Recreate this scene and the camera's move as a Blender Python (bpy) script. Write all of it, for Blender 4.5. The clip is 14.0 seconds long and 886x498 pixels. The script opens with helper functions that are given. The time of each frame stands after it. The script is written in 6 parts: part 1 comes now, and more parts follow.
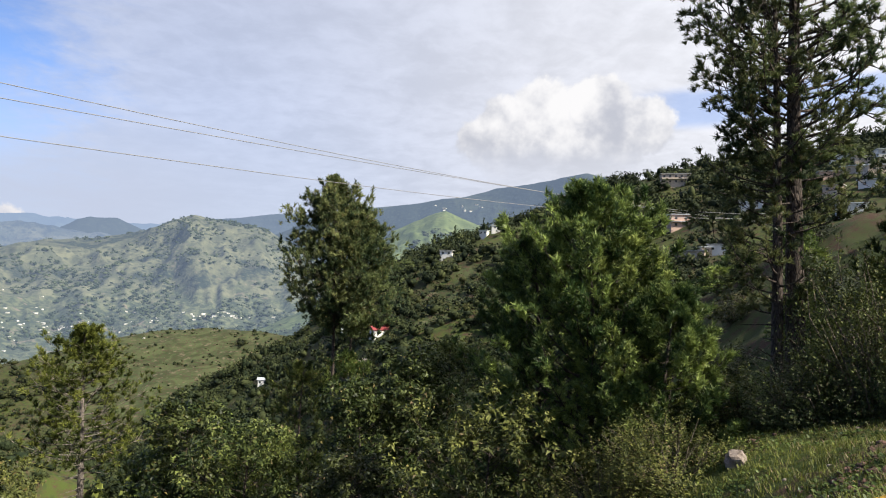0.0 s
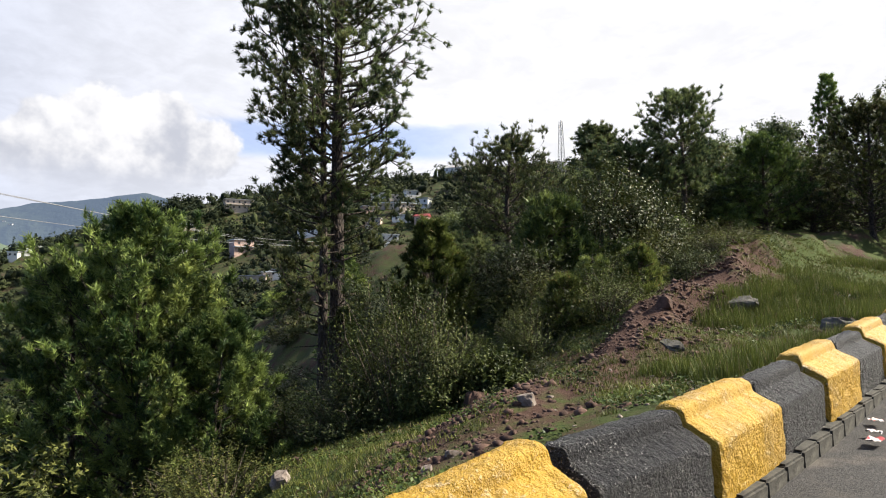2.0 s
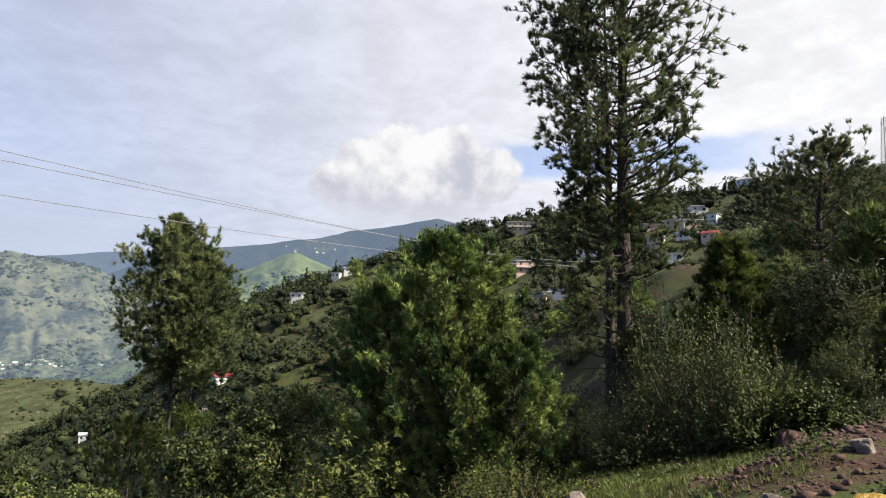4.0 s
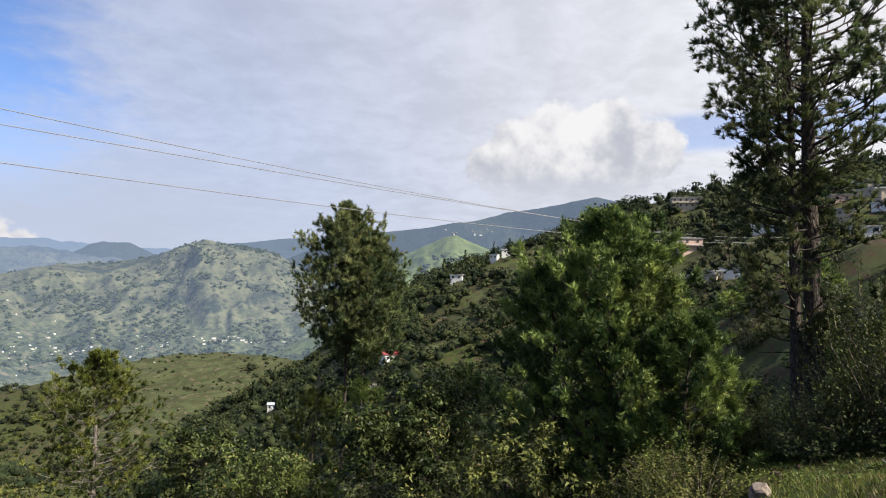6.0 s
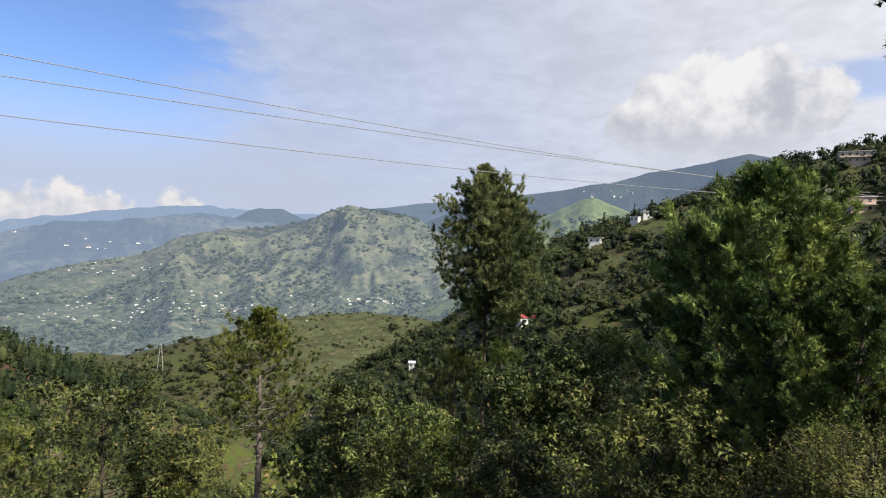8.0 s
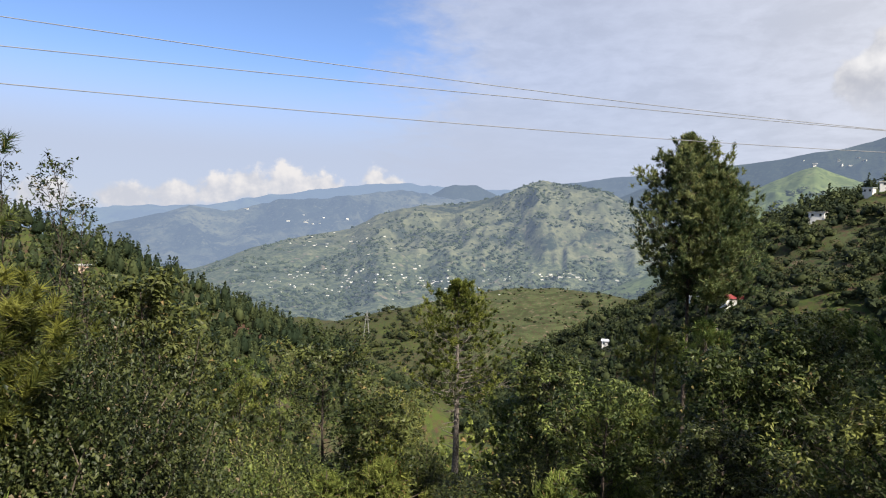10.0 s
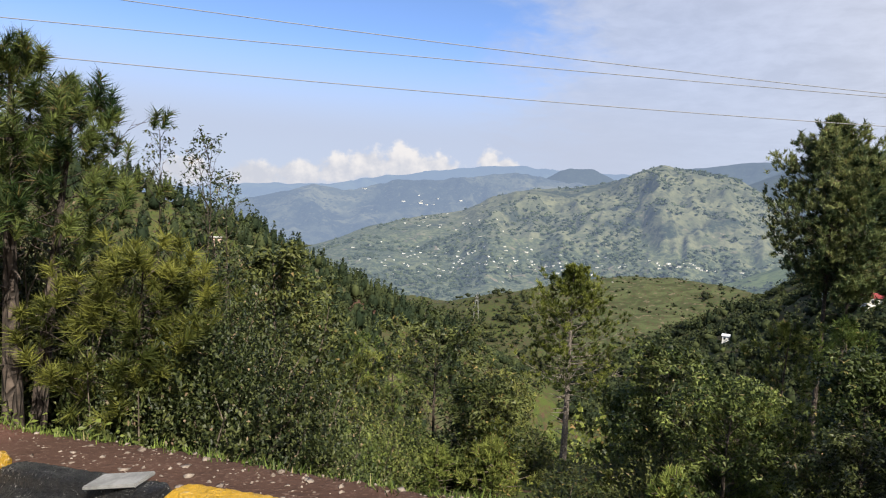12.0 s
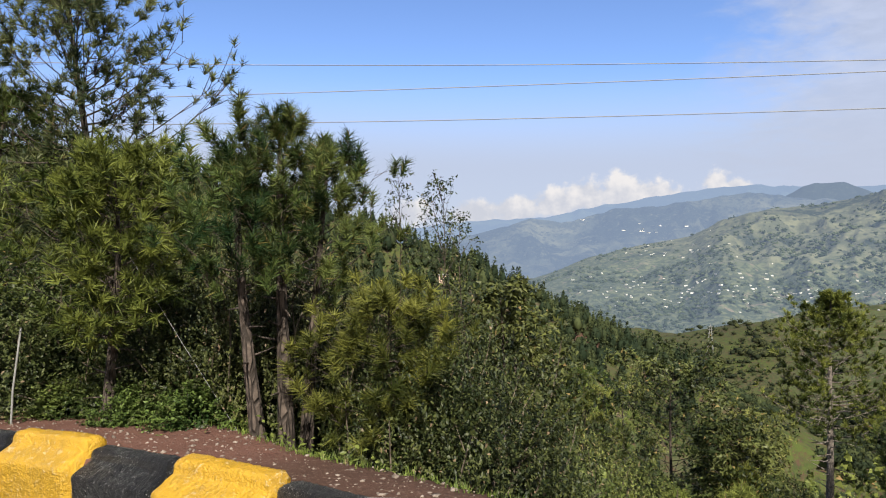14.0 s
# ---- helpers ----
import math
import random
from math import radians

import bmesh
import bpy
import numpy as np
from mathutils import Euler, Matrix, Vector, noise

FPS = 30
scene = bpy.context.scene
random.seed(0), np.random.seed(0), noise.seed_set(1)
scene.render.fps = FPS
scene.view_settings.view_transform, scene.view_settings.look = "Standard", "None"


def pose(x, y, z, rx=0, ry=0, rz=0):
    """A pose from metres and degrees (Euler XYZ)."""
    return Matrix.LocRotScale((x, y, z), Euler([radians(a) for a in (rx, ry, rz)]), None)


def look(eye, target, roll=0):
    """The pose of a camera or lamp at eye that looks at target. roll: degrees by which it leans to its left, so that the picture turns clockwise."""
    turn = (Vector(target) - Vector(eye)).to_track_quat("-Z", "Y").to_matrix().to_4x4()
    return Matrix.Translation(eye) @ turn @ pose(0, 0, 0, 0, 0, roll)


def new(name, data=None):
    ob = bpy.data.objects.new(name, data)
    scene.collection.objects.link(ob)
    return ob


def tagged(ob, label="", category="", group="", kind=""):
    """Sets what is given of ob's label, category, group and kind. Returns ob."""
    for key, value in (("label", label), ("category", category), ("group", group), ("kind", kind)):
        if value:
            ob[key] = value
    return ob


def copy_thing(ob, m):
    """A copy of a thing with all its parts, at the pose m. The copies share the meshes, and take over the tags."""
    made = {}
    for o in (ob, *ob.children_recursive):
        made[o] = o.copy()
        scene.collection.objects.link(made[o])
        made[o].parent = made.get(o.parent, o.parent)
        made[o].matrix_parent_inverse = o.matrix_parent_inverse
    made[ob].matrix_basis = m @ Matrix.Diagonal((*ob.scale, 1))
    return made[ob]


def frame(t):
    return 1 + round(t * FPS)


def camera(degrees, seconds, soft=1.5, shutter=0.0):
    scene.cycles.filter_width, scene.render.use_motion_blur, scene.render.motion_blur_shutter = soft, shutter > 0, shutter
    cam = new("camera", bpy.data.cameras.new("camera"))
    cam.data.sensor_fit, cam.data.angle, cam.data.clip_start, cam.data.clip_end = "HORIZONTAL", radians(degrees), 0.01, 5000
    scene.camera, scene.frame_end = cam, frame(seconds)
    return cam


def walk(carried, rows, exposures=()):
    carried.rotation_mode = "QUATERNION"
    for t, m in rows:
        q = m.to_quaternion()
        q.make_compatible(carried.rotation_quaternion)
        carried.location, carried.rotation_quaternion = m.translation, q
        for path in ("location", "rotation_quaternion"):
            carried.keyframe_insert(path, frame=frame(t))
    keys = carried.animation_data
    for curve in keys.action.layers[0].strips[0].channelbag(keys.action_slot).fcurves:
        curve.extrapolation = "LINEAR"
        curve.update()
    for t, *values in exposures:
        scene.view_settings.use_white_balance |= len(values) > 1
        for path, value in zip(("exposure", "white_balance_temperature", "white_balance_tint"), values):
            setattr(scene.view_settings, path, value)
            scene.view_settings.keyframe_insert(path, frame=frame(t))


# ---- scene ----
cam = camera(67.47, 14.0, soft=1.1)
# seconds, eye x y z, yaw, pitch, roll
ROWS = [
    (0.0, 0.000, -0.008, 1.586, -0.11, 2.43, -1.27),
    (0.5, 0.040, -0.004, 1.583, -10.81, 1.84, -0.98),
    (1.0, 0.070, 0.000, 1.585, -20.66, 2.19, -1.28),
    (1.5, 0.122, -0.006, 1.602, -28.03, 2.63, 0.17),
    (2.0, 0.188, -0.022, 1.650, -36.50, 4.83, 0.46),
    (2.5, 0.200, -0.030, 1.698, -35.77, 6.18, 2.56),
    (3.0, 0.090, -0.020, 1.692, -24.92, 6.76, 0.51),
    (3.5, 0.017, -0.015, 1.682, -17.56, 6.75, -0.90),
    (6.0, -0.124, -0.045, 1.661, 0.75, 4.49, -1.23),
    (6.5, -0.141, -0.048, 1.650, 3.53, 3.42, -1.34),
    (7.0, -0.168, -0.047, 1.639, 6.91, 2.97, -1.53),
    (7.5, -0.204, -0.042, 1.628, 9.50, 2.22, -1.53),
    (8.0, -0.236, -0.050, 1.619, 12.46, 1.06, -1.49),
    (8.5, -0.261, -0.073, 1.606, 17.52, 0.36, -1.80),
    (9.0, -0.285, -0.095, 1.597, 21.60, -0.09, -1.76),
    (11.5, -0.460, -0.160, 1.540, 37.13, -3.49, -2.77),
    (12.0, -0.485, -0.180, 1.533, 38.66, -3.46, -3.33),
    (12.5, -0.510, -0.210, 1.532, 41.55, -2.93, -3.12),
    (13.0, -0.547, -0.232, 1.530, 47.65, -2.08, -1.76),
    (13.5, -0.568, -0.241, 1.529, 53.32, -2.03, -1.45),
    (14.0, -0.584, -0.242, 1.527, 57.29, -1.18, -0.19),
]
walk(cam, [(t, pose(x, y, z, 90 + p, r, yaw)) for t, x, y, z, yaw, p, r in ROWS],
     exposures=[(0.0, 0.92), (0.5, 1.22), (1.0, 1.38), (1.5, 1.12), (2.0, 1.05), (2.5, 0.97), (3.5, 0.94), (6.0, 0.84), (9.0, 0.80), (11.5, 0.86), (13.0, 0.86), (14.0, 0.84)])

# ---------------------------------------------------------------- sky and sun
SUN_AZ, SUN_EL = -116.0, 43.0          # azimuth counts from +y, positive to the left
# bluish colour that far materials give off as painted-in haze
HAZE_GLOW = (0.215, 0.28, 0.405)


def set_kind(n, k, v):
    if k == "operation":
        n.operation = v
    elif k == "blend_type":
        n.blend_type = v
    elif k == "data_type":
        n.data_type = v
    elif k == "sky_type":
        n.sky_type = v
    elif k == "noise_dimensions":
        n.noise_dimensions = v
    elif k == "feature":
        n.feature = v
    elif k == "interpolation_type":
        n.interpolation_type = v
    elif k == "clamp":
        n.clamp = v
    elif k == "noise_type":
        n.noise_type = v


class Net:
    """Short-hand for chains of nodes."""

    def __init__(self, tree):
        self.t = tree
        tree.nodes.clear()

    def node(self, kind, **sets):
        n = self.t.nodes.new(kind)
        for k, v in sets.items():
            set_kind(n, k, v)
        return n

    def put(self, socket, v):
        if isinstance(v, bpy.types.NodeSocket):
            self.t.links.new(v, socket)
        elif isinstance(v, (tuple, list)) and len(v) == 3 and socket.type == "RGBA":
            socket.default_value = (*v, 1)
        else:
            socket.default_value = v

    def math(self, op, a, b=0.0, c=0.0, clamp=False):
        n = self.node("ShaderNodeMath", operation=op)
        n.use_clamp = clamp
        for s, v in zip(n.inputs, (a, b, c)):
            self.put(s, v)
        return n.outputs[0]

    def vec(self, op, a, b=(0, 0, 0)):
        n = self.node("ShaderNodeVectorMath", operation=op)
        self.put(n.inputs[0], a)
        self.put(n.inputs[1], b)
        return n

    def noise(self, v, scale, detail=4.0, rough=0.55, distort=0.0):
        n = self.node("ShaderNodeTexNoise")
        self.put(n.inputs["Vector"], v)
        n.inputs["Scale"].default_value = scale
        n.inputs["Detail"].default_value = detail
        n.inputs["Roughness"].default_value = rough
        n.inputs["Distortion"].default_value = distort
        return n.outputs["Fac"]

    def step(self, v, lo, hi, to0=0.0, to1=1.0):
        n = self.node("ShaderNodeMapRange", interpolation_type="SMOOTHSTEP")
        self.put(n.inputs[0], v)
        for i, x in enumerate((lo, hi, to0, to1)):
            self.put(n.inputs[i + 1], x)
        return n.outputs[0]

    def mix(self, fac, a, b, blend="MIX"):
        n = self.node("ShaderNodeMix", data_type="RGBA", blend_type=blend)
        self.put(n.inputs[0], fac)
        self.put(n.inputs[6], a)
        self.put(n.inputs[7], b)
        return n.outputs[2]


def make_world():
    w = bpy.data.worlds.new("sky")
    scene.world = w
    w.use_nodes = True
    N = Net(w.node_tree)
    d = N.node("ShaderNodeTexCoord").outputs["Generated"]
    xyz = N.node("ShaderNodeSeparateXYZ")
    N.put(xyz.inputs[0], d)
    x, y, z = xyz.outputs
    sky = N.node("ShaderNodeTexSky", sky_type="NISHITA")
    sky.sun_disc = False
    sky.sun_elevation, sky.sun_rotation = radians(SUN_EL), radians(-SUN_AZ)
    sky.air_density, sky.dust_density, sky.altitude = 1.0, 0.6, 1500
    blue = N.mix(1.0, sky.outputs[0], (0.150, 0.169, 0.214), "MULTIPLY")
    az = N.math("MULTIPLY", N.math("ARCTAN2", x, y), -180 / math.pi)
    el = N.math("MULTIPLY", N.math("ARCSINE", z), 180 / math.pi)
    # thin high cloud, seen as a sheet overhead
    zz = N.math("ADD", N.math("MAXIMUM", z, 0.0), 0.16)
    flat = N.node("ShaderNodeCombineXYZ")
    N.put(flat.inputs[0], N.math("DIVIDE", x, zz))
    N.put(flat.inputs[1], N.math("DIVIDE", y, zz))
    p = flat.outputs[0]
    big = N.noise(p, 0.55, 3.0, 0.5, 0.3)
    rip = N.noise(p, 2.6, 6.0, 0.62, 0.6)
    fine = N.noise(p, 9.0, 4.0, 0.6, 0.3)
    cov = N.math("ADD", N.math("MULTIPLY", rip, 0.55), N.math("MULTIPLY", fine, 0.25))
    cov = N.math("ADD", cov, N.math("MULTIPLY", big, 0.45))
    # the sheet breaks up towards the left part of the sky
    lean = N.math("ADD", N.math("MULTIPLY", N.math("SUBTRACT", big, 0.5), 26.0), N.math("MULTIPLY", N.math("SUBTRACT", rip, 0.5), 34.0))
    lean = N.step(N.math("ADD", az, lean), 14.0, 52.0)
    thick = N.math("SUBTRACT", 0.50, N.math("MULTIPLY", lean, 0.78))
    veil = N.step(N.math("ADD", cov, thick), 0.62, 0.98)
    veil = N.math("MULTIPLY", veil, N.step(az, -12.0, 26.0, 1.0, 0.78))
    # a slot of open sky under the sheet
    slot = N.math("MULTIPLY", N.step(el, 12.0, 13.0), N.step(N.math("ADD", el, N.math("MULTIPLY", N.math("SUBTRACT", rip, 0.5), 1.6)), 15.0, 15.9, 1.0, 0.0))
    slot = N.math("MULTIPLY", slot, N.math("MULTIPLY", N.step(az, -46.0, -33.0), N.step(az, -20.0, -15.0, 1.0, 0.0)))
    veil = N.math("MULTIPLY", veil, N.math("SUBTRACT", 1.0, N.math("MULTIPLY", slot, 0.55)))
    warm = N.step(az, 25.0, -48.0)
    veil_c = N.mix(warm, (0.69, 0.735, 0.875), (1.04, 1.04, 1.08))
    tone = N.step(N.math("ADD", N.math("MULTIPLY", rip, 0.6), N.math("MULTIPLY", fine, 0.4)), 0.35, 0.65, 0.88, 1.05)
    veil_c = N.vec("SCALE", veil_c)
    N.put(veil_c.inputs[3], tone)
    col = N.mix(veil, blue, veil_c.outputs[0])
    # haze near the skyline
    mist = N.math("MULTIPLY", N.step(el, 5.5, 14.5, 1.0, 0.0), N.step(az, 0.0, 30.0, 0.25, 0.93))
    col = N.mix(mist, col, (0.60, 0.66, 0.825))

    # heaps of cumulus
    def heap(puffs, grain, amount, soft, blend):
        uv = N.node("ShaderNodeCombineXYZ")
        N.put(uv.inputs[0], az)
        N.put(uv.inputs[1], el)
        n1 = N.noise(uv.outputs[0], grain, 5.0, 0.55)
        n2 = N.noise(uv.outputs[0], grain * 3.1, 4.0, 0.6)
        wob = N.math("ADD", N.math("MULTIPLY", N.math("SUBTRACT", n1, 0.5), amount), N.math("MULTIPLY", N.math("SUBTRACT", n2, 0.5), amount * 0.4))
        best = None
        for a, e, r, flatness in puffs:
            da = N.math("SUBTRACT", az, a)
            de = N.math("MULTIPLY", N.math("SUBTRACT", el, e), flatness)
            q = N.math("SQRT", N.math("ADD", N.math("MULTIPLY", da, da), N.math("MULTIPLY", de, de)))
            v = N.math("SUBTRACT", 1.0, N.math("DIVIDE", q, r))
            best = v if best is None else N.math("SMOOTH_MAX", best, v, blend)
        body = N.math("ADD", best, wob)
        return N.step(body, 0.0, soft), n1

    a1, g1 = heap([(-3.6, 11.6, 2.7, 1.0), (-5.0, 13.6, 2.3, 1.0), (-8.4, 14.0, 3.2, 1.0), (-9.6, 11.3, 3.6, 1.1), (-13.2, 14.2, 3.3, 1.0),
                       (-16.6, 12.6, 2.9, 1.0), (-13.5, 10.6, 4.2, 1.3), (-6.0, 10.2, 3.4, 1.3)], 0.32, 0.95, 0.22, 0.10)
    base = N.step(el, 8.5, 12.0, 0.2, 1.0)
    lump = N.noise(d, 19.0, 4.0, 0.55)
    shade = N.step(N.math("ADD", N.math("MULTIPLY", lump, 0.9), N.math("MULTIPLY", N.math("SUBTRACT", el, 9.5), 0.055)), 0.45, 0.80)
    white = N.mix(shade, (0.60, 0.62, 0.70), (1.03, 1.02, 1.03))
    col = N.mix(N.math("MULTIPLY", a1, base), col, white)
    a2, g2 = heap([(54.5, 2.0, 2.8, 2.2), (51.0, 2.2, 2.6, 2.0), (47.6, 2.8, 2.6, 1.7), (45.2, 3.3, 2.3, 1.3), (42.3, 3.7, 2.5, 1.3), (39.5, 3.3, 2.4, 1.5),
                       (35.0, 4.2, 1.3, 1.0), (33.5, 3.9, 1.2, 1.3), (60.0, 2.0, 2.6, 2.2)], 0.60, 1.5, 0.45, 0.35)
    shade2 = N.step(N.math("ADD", g2, N.math("MULTIPLY", el, 0.07)), 0.55, 0.95)
    white2 = N.mix(shade2, (0.70, 0.72, 0.80), (1.02, 0.98, 0.96))
    col = N.mix(N.math("MULTIPLY", a2, 0.92), col, white2)
    bg = N.node("ShaderNodeBackground")
    N.put(bg.inputs[0], col)
    bg.inputs[1].default_value = 0.50
    out = N.node("ShaderNodeOutputWorld")
    N.put(out.inputs[0], bg.outputs[0])


make_world()
sun = new("sun", bpy.data.lights.new("sun", "SUN"))
sun.data.energy, sun.data.angle, sun.data.color = 5.0, radians(0.6), (1.0, 0.93, 0.80)
sa, se = radians(SUN_AZ), radians(SUN_EL)
sun.matrix_world = look((0, 0, 50), (math.sin(sa) * math.cos(se), -math.cos(sa) * math.cos(se), 50 - math.sin(se)))


# ---------------------------------------------------------------- materials
def surface(name, base, rough=0.8, bump=0.0, translucent=0.0, haze_glow=0.0, metal=0.0, spec=0.3, coat=None):
    """base(N) gives the colour socket and a height socket (or None)."""
    m = bpy.data.materials.new(name)
    m.use_nodes = True
    N = Net(m.node_tree)
    col, height = base(N)
    b = N.node("ShaderNodeBsdfPrincipled")
    N.put(b.inputs["Base Color"], col)
    N.put(b.inputs["Roughness"], rough)
    b.inputs["Metallic"].default_value = metal
    b.inputs["Specular IOR Level"].default_value = spec
    if height is not None and bump:
        k = N.node("ShaderNodeBump")
        k.inputs["Strength"].default_value = 1.0
        k.inputs["Distance"].default_value = bump
        N.put(k.inputs["Height"], height)
        N.put(b.inputs["Normal"], k.outputs[0])
    last = b.outputs[0]
    if translucent:
        t = N.node("ShaderNodeBsdfTranslucent")
        N.put(t.inputs[0], col)
        mx = N.node("ShaderNodeMixShader")
        mx.inputs[0].default_value = translucent
        N.put(mx.inputs[1], last)
        N.put(mx.inputs[2], t.outputs[0])
        last = mx.outputs[0]
    # mixes an even bluish glow into the surface in place of distance haze
    if haze_glow:
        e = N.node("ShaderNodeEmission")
        N.put(e.inputs[0], HAZE_GLOW)
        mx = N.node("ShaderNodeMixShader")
        mx.inputs[0].default_value = haze_glow
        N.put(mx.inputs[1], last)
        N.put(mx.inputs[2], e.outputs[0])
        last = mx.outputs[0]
    N.put(N.node("ShaderNodeOutputMaterial").inputs[0], last)
    return m


def place(N, kind="Object"):
    return N.node("ShaderNodeTexCoord").outputs[kind]


def world_place(N):
    return N.node("ShaderNodeNewGeometry").outputs["Position"]


def leaf_colour(dark, light, dry=None, dry_share=0.0, patch=0.9):
    def base(N):
        g = N.node("ShaderNodeNewGeometry")
        r = g.outputs["Random Per Island"]
        n = N.noise(g.outputs["Position"], patch, 2.0)
        at = N.node("ShaderNodeAttribute")
        at.attribute_name = "tone"
        f = N.math("ADD", N.math("MULTIPLY", r, 0.6), N.math("MULTIPLY", N.math("SUBTRACT", n, 0.5), 1.3), clamp=False)
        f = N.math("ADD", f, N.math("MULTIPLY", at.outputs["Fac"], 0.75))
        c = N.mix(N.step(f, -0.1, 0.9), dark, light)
        if dry:
            c = N.mix(N.step(N.math("FRACT", N.math("MULTIPLY", r, 17.3)), 1.0 - dry_share - 0.02, 1.0 - dry_share), c, dry)
        o = N.node("ShaderNodeObjectInfo")
        c2 = N.node("ShaderNodeHueSaturation")
        N.put(c2.inputs["Hue"], N.math("ADD", 0.475, N.math("MULTIPLY", N.math("FRACT", N.math("MULTIPLY", o.outputs["Random"], 7.7)), 0.035)))
        N.put(c2.inputs["Value"], N.math("ADD", 0.78, N.math("MULTIPLY", o.outputs["Random"], 0.36)))
        N.put(c2.inputs["Color"], c)
        return c2.outputs[0], None
    return base


def bark_colour(dark, light):
    def base(N):
        p = place(N)
        s = N.vec("MULTIPLY", p, (1, 1, 0.22)).outputs[0]
        v = N.node("ShaderNodeTexVoronoi", feature="DISTANCE_TO_EDGE")
        N.put(v.inputs["Vector"], s)
        v.inputs["Scale"].default_value = 16
        plates = N.step(v.outputs["Distance"], 0.02, 0.16)
        n = N.noise(p, 9.0, 6.0, 0.65)
        c = N.mix(N.math("MULTIPLY", plates, N.step(n, 0.25, 0.75)), dark, light)
        return c, N.math("ADD", plates, N.math("MULTIPLY", n, 0.5))
    return base


M_NEEDLE = surface("pine_needles", leaf_colour((0.040, 0.066, 0.032), (0.220, 0.260, 0.102), (0.19, 0.15, 0.06), 0.03), 0.42, translucent=0.36, spec=0.14)
M_NEEDLE_DARK = surface("long_dark_needles", leaf_colour((0.018, 0.040, 0.014), (0.125, 0.160, 0.045), (0.19, 0.15, 0.05), 0.03), 0.40, translucent=0.18, spec=0.14)
M_NEEDLE_BLUE = surface("dense_pine_needles", leaf_colour((0.036, 0.070, 0.021), (0.310, 0.395, 0.110)), 0.42, translucent=0.17, spec=0.14)
M_NEEDLE_OLIVE = surface("yellowing_needles", leaf_colour((0.034, 0.054, 0.014), (0.215, 0.262, 0.066), (0.26, 0.18, 0.07), 0.02), 0.48, translucent=0.28, spec=0.14)
M_LEAF = surface("shrub_leaves", leaf_colour((0.018, 0.029, 0.009), (0.104, 0.124, 0.037), (0.20, 0.16, 0.06), 0.02), 0.45, translucent=0.17, spec=0.14)
M_LEAF_BRIGHT = surface("fresh_leaves", leaf_colour((0.022, 0.040, 0.011), (0.122, 0.164, 0.040)), 0.42, translucent=0.17, spec=0.14)
M_LEAF_DULL = surface("dull_shrub_leaves", leaf_colour((0.026, 0.038, 0.012), (0.178, 0.202, 0.056), (0.20, 0.16, 0.08), 0.02), 0.5, translucent=0.18, spec=0.14)
M_LEAF_DARK = surface("dark_glossy_leaves", leaf_colour((0.012, 0.021, 0.007), (0.080, 0.098, 0.030), (0.18, 0.14, 0.08), 0.015), 0.46, translucent=0.12, spec=0.18)
M_LEAF_WOOD = surface("wood_leaves", leaf_colour((0.040, 0.062, 0.028), (0.240, 0.285, 0.110)), 0.5, translucent=0.36, spec=0.14)
M_FAR_TREES = surface("hillside_woods", leaf_colour((0.016, 0.024, 0.011), (0.062, 0.073, 0.027), patch=0.05), 0.8, translucent=0.12, spec=0.14)
M_FAR_PINES = surface("hillside_pines", leaf_colour((0.013, 0.021, 0.010), (0.058, 0.067, 0.025), patch=0.05), 0.8, translucent=0.12, spec=0.14)
# the scrub on the far hills carries the same painted haze
M_SCRUB = surface("far_scrub", leaf_colour((0.030, 0.046, 0.026), (0.076, 0.095, 0.044), patch=0.01), 0.9, haze_glow=0.20, spec=0.14)
M_NEEDLE_YELLOW = surface("yellow_green_needles", leaf_colour((0.034, 0.052, 0.012), (0.195, 0.225, 0.048)), 0.45, translucent=0.18, spec=0.14)
M_GRASS = surface("verge_grass", leaf_colour((0.046, 0.068, 0.014), (0.175, 0.215, 0.046), (0.24, 0.20, 0.10), 0.06), 0.5, translucent=0.17, spec=0.14)
M_BARK = surface("pine_bark", bark_colour((0.032, 0.025, 0.021), (0.130, 0.100, 0.082)), 0.9, 0.02)
M_BARK_PALE = surface("pale_pine_bark", bark_colour((0.10, 0.085, 0.075), (0.34, 0.29, 0.25)), 0.9, 0.015)
M_TWIG = surface("grey_twigs", bark_colour((0.07, 0.055, 0.042), (0.20, 0.165, 0.125)), 0.9, 0.004)


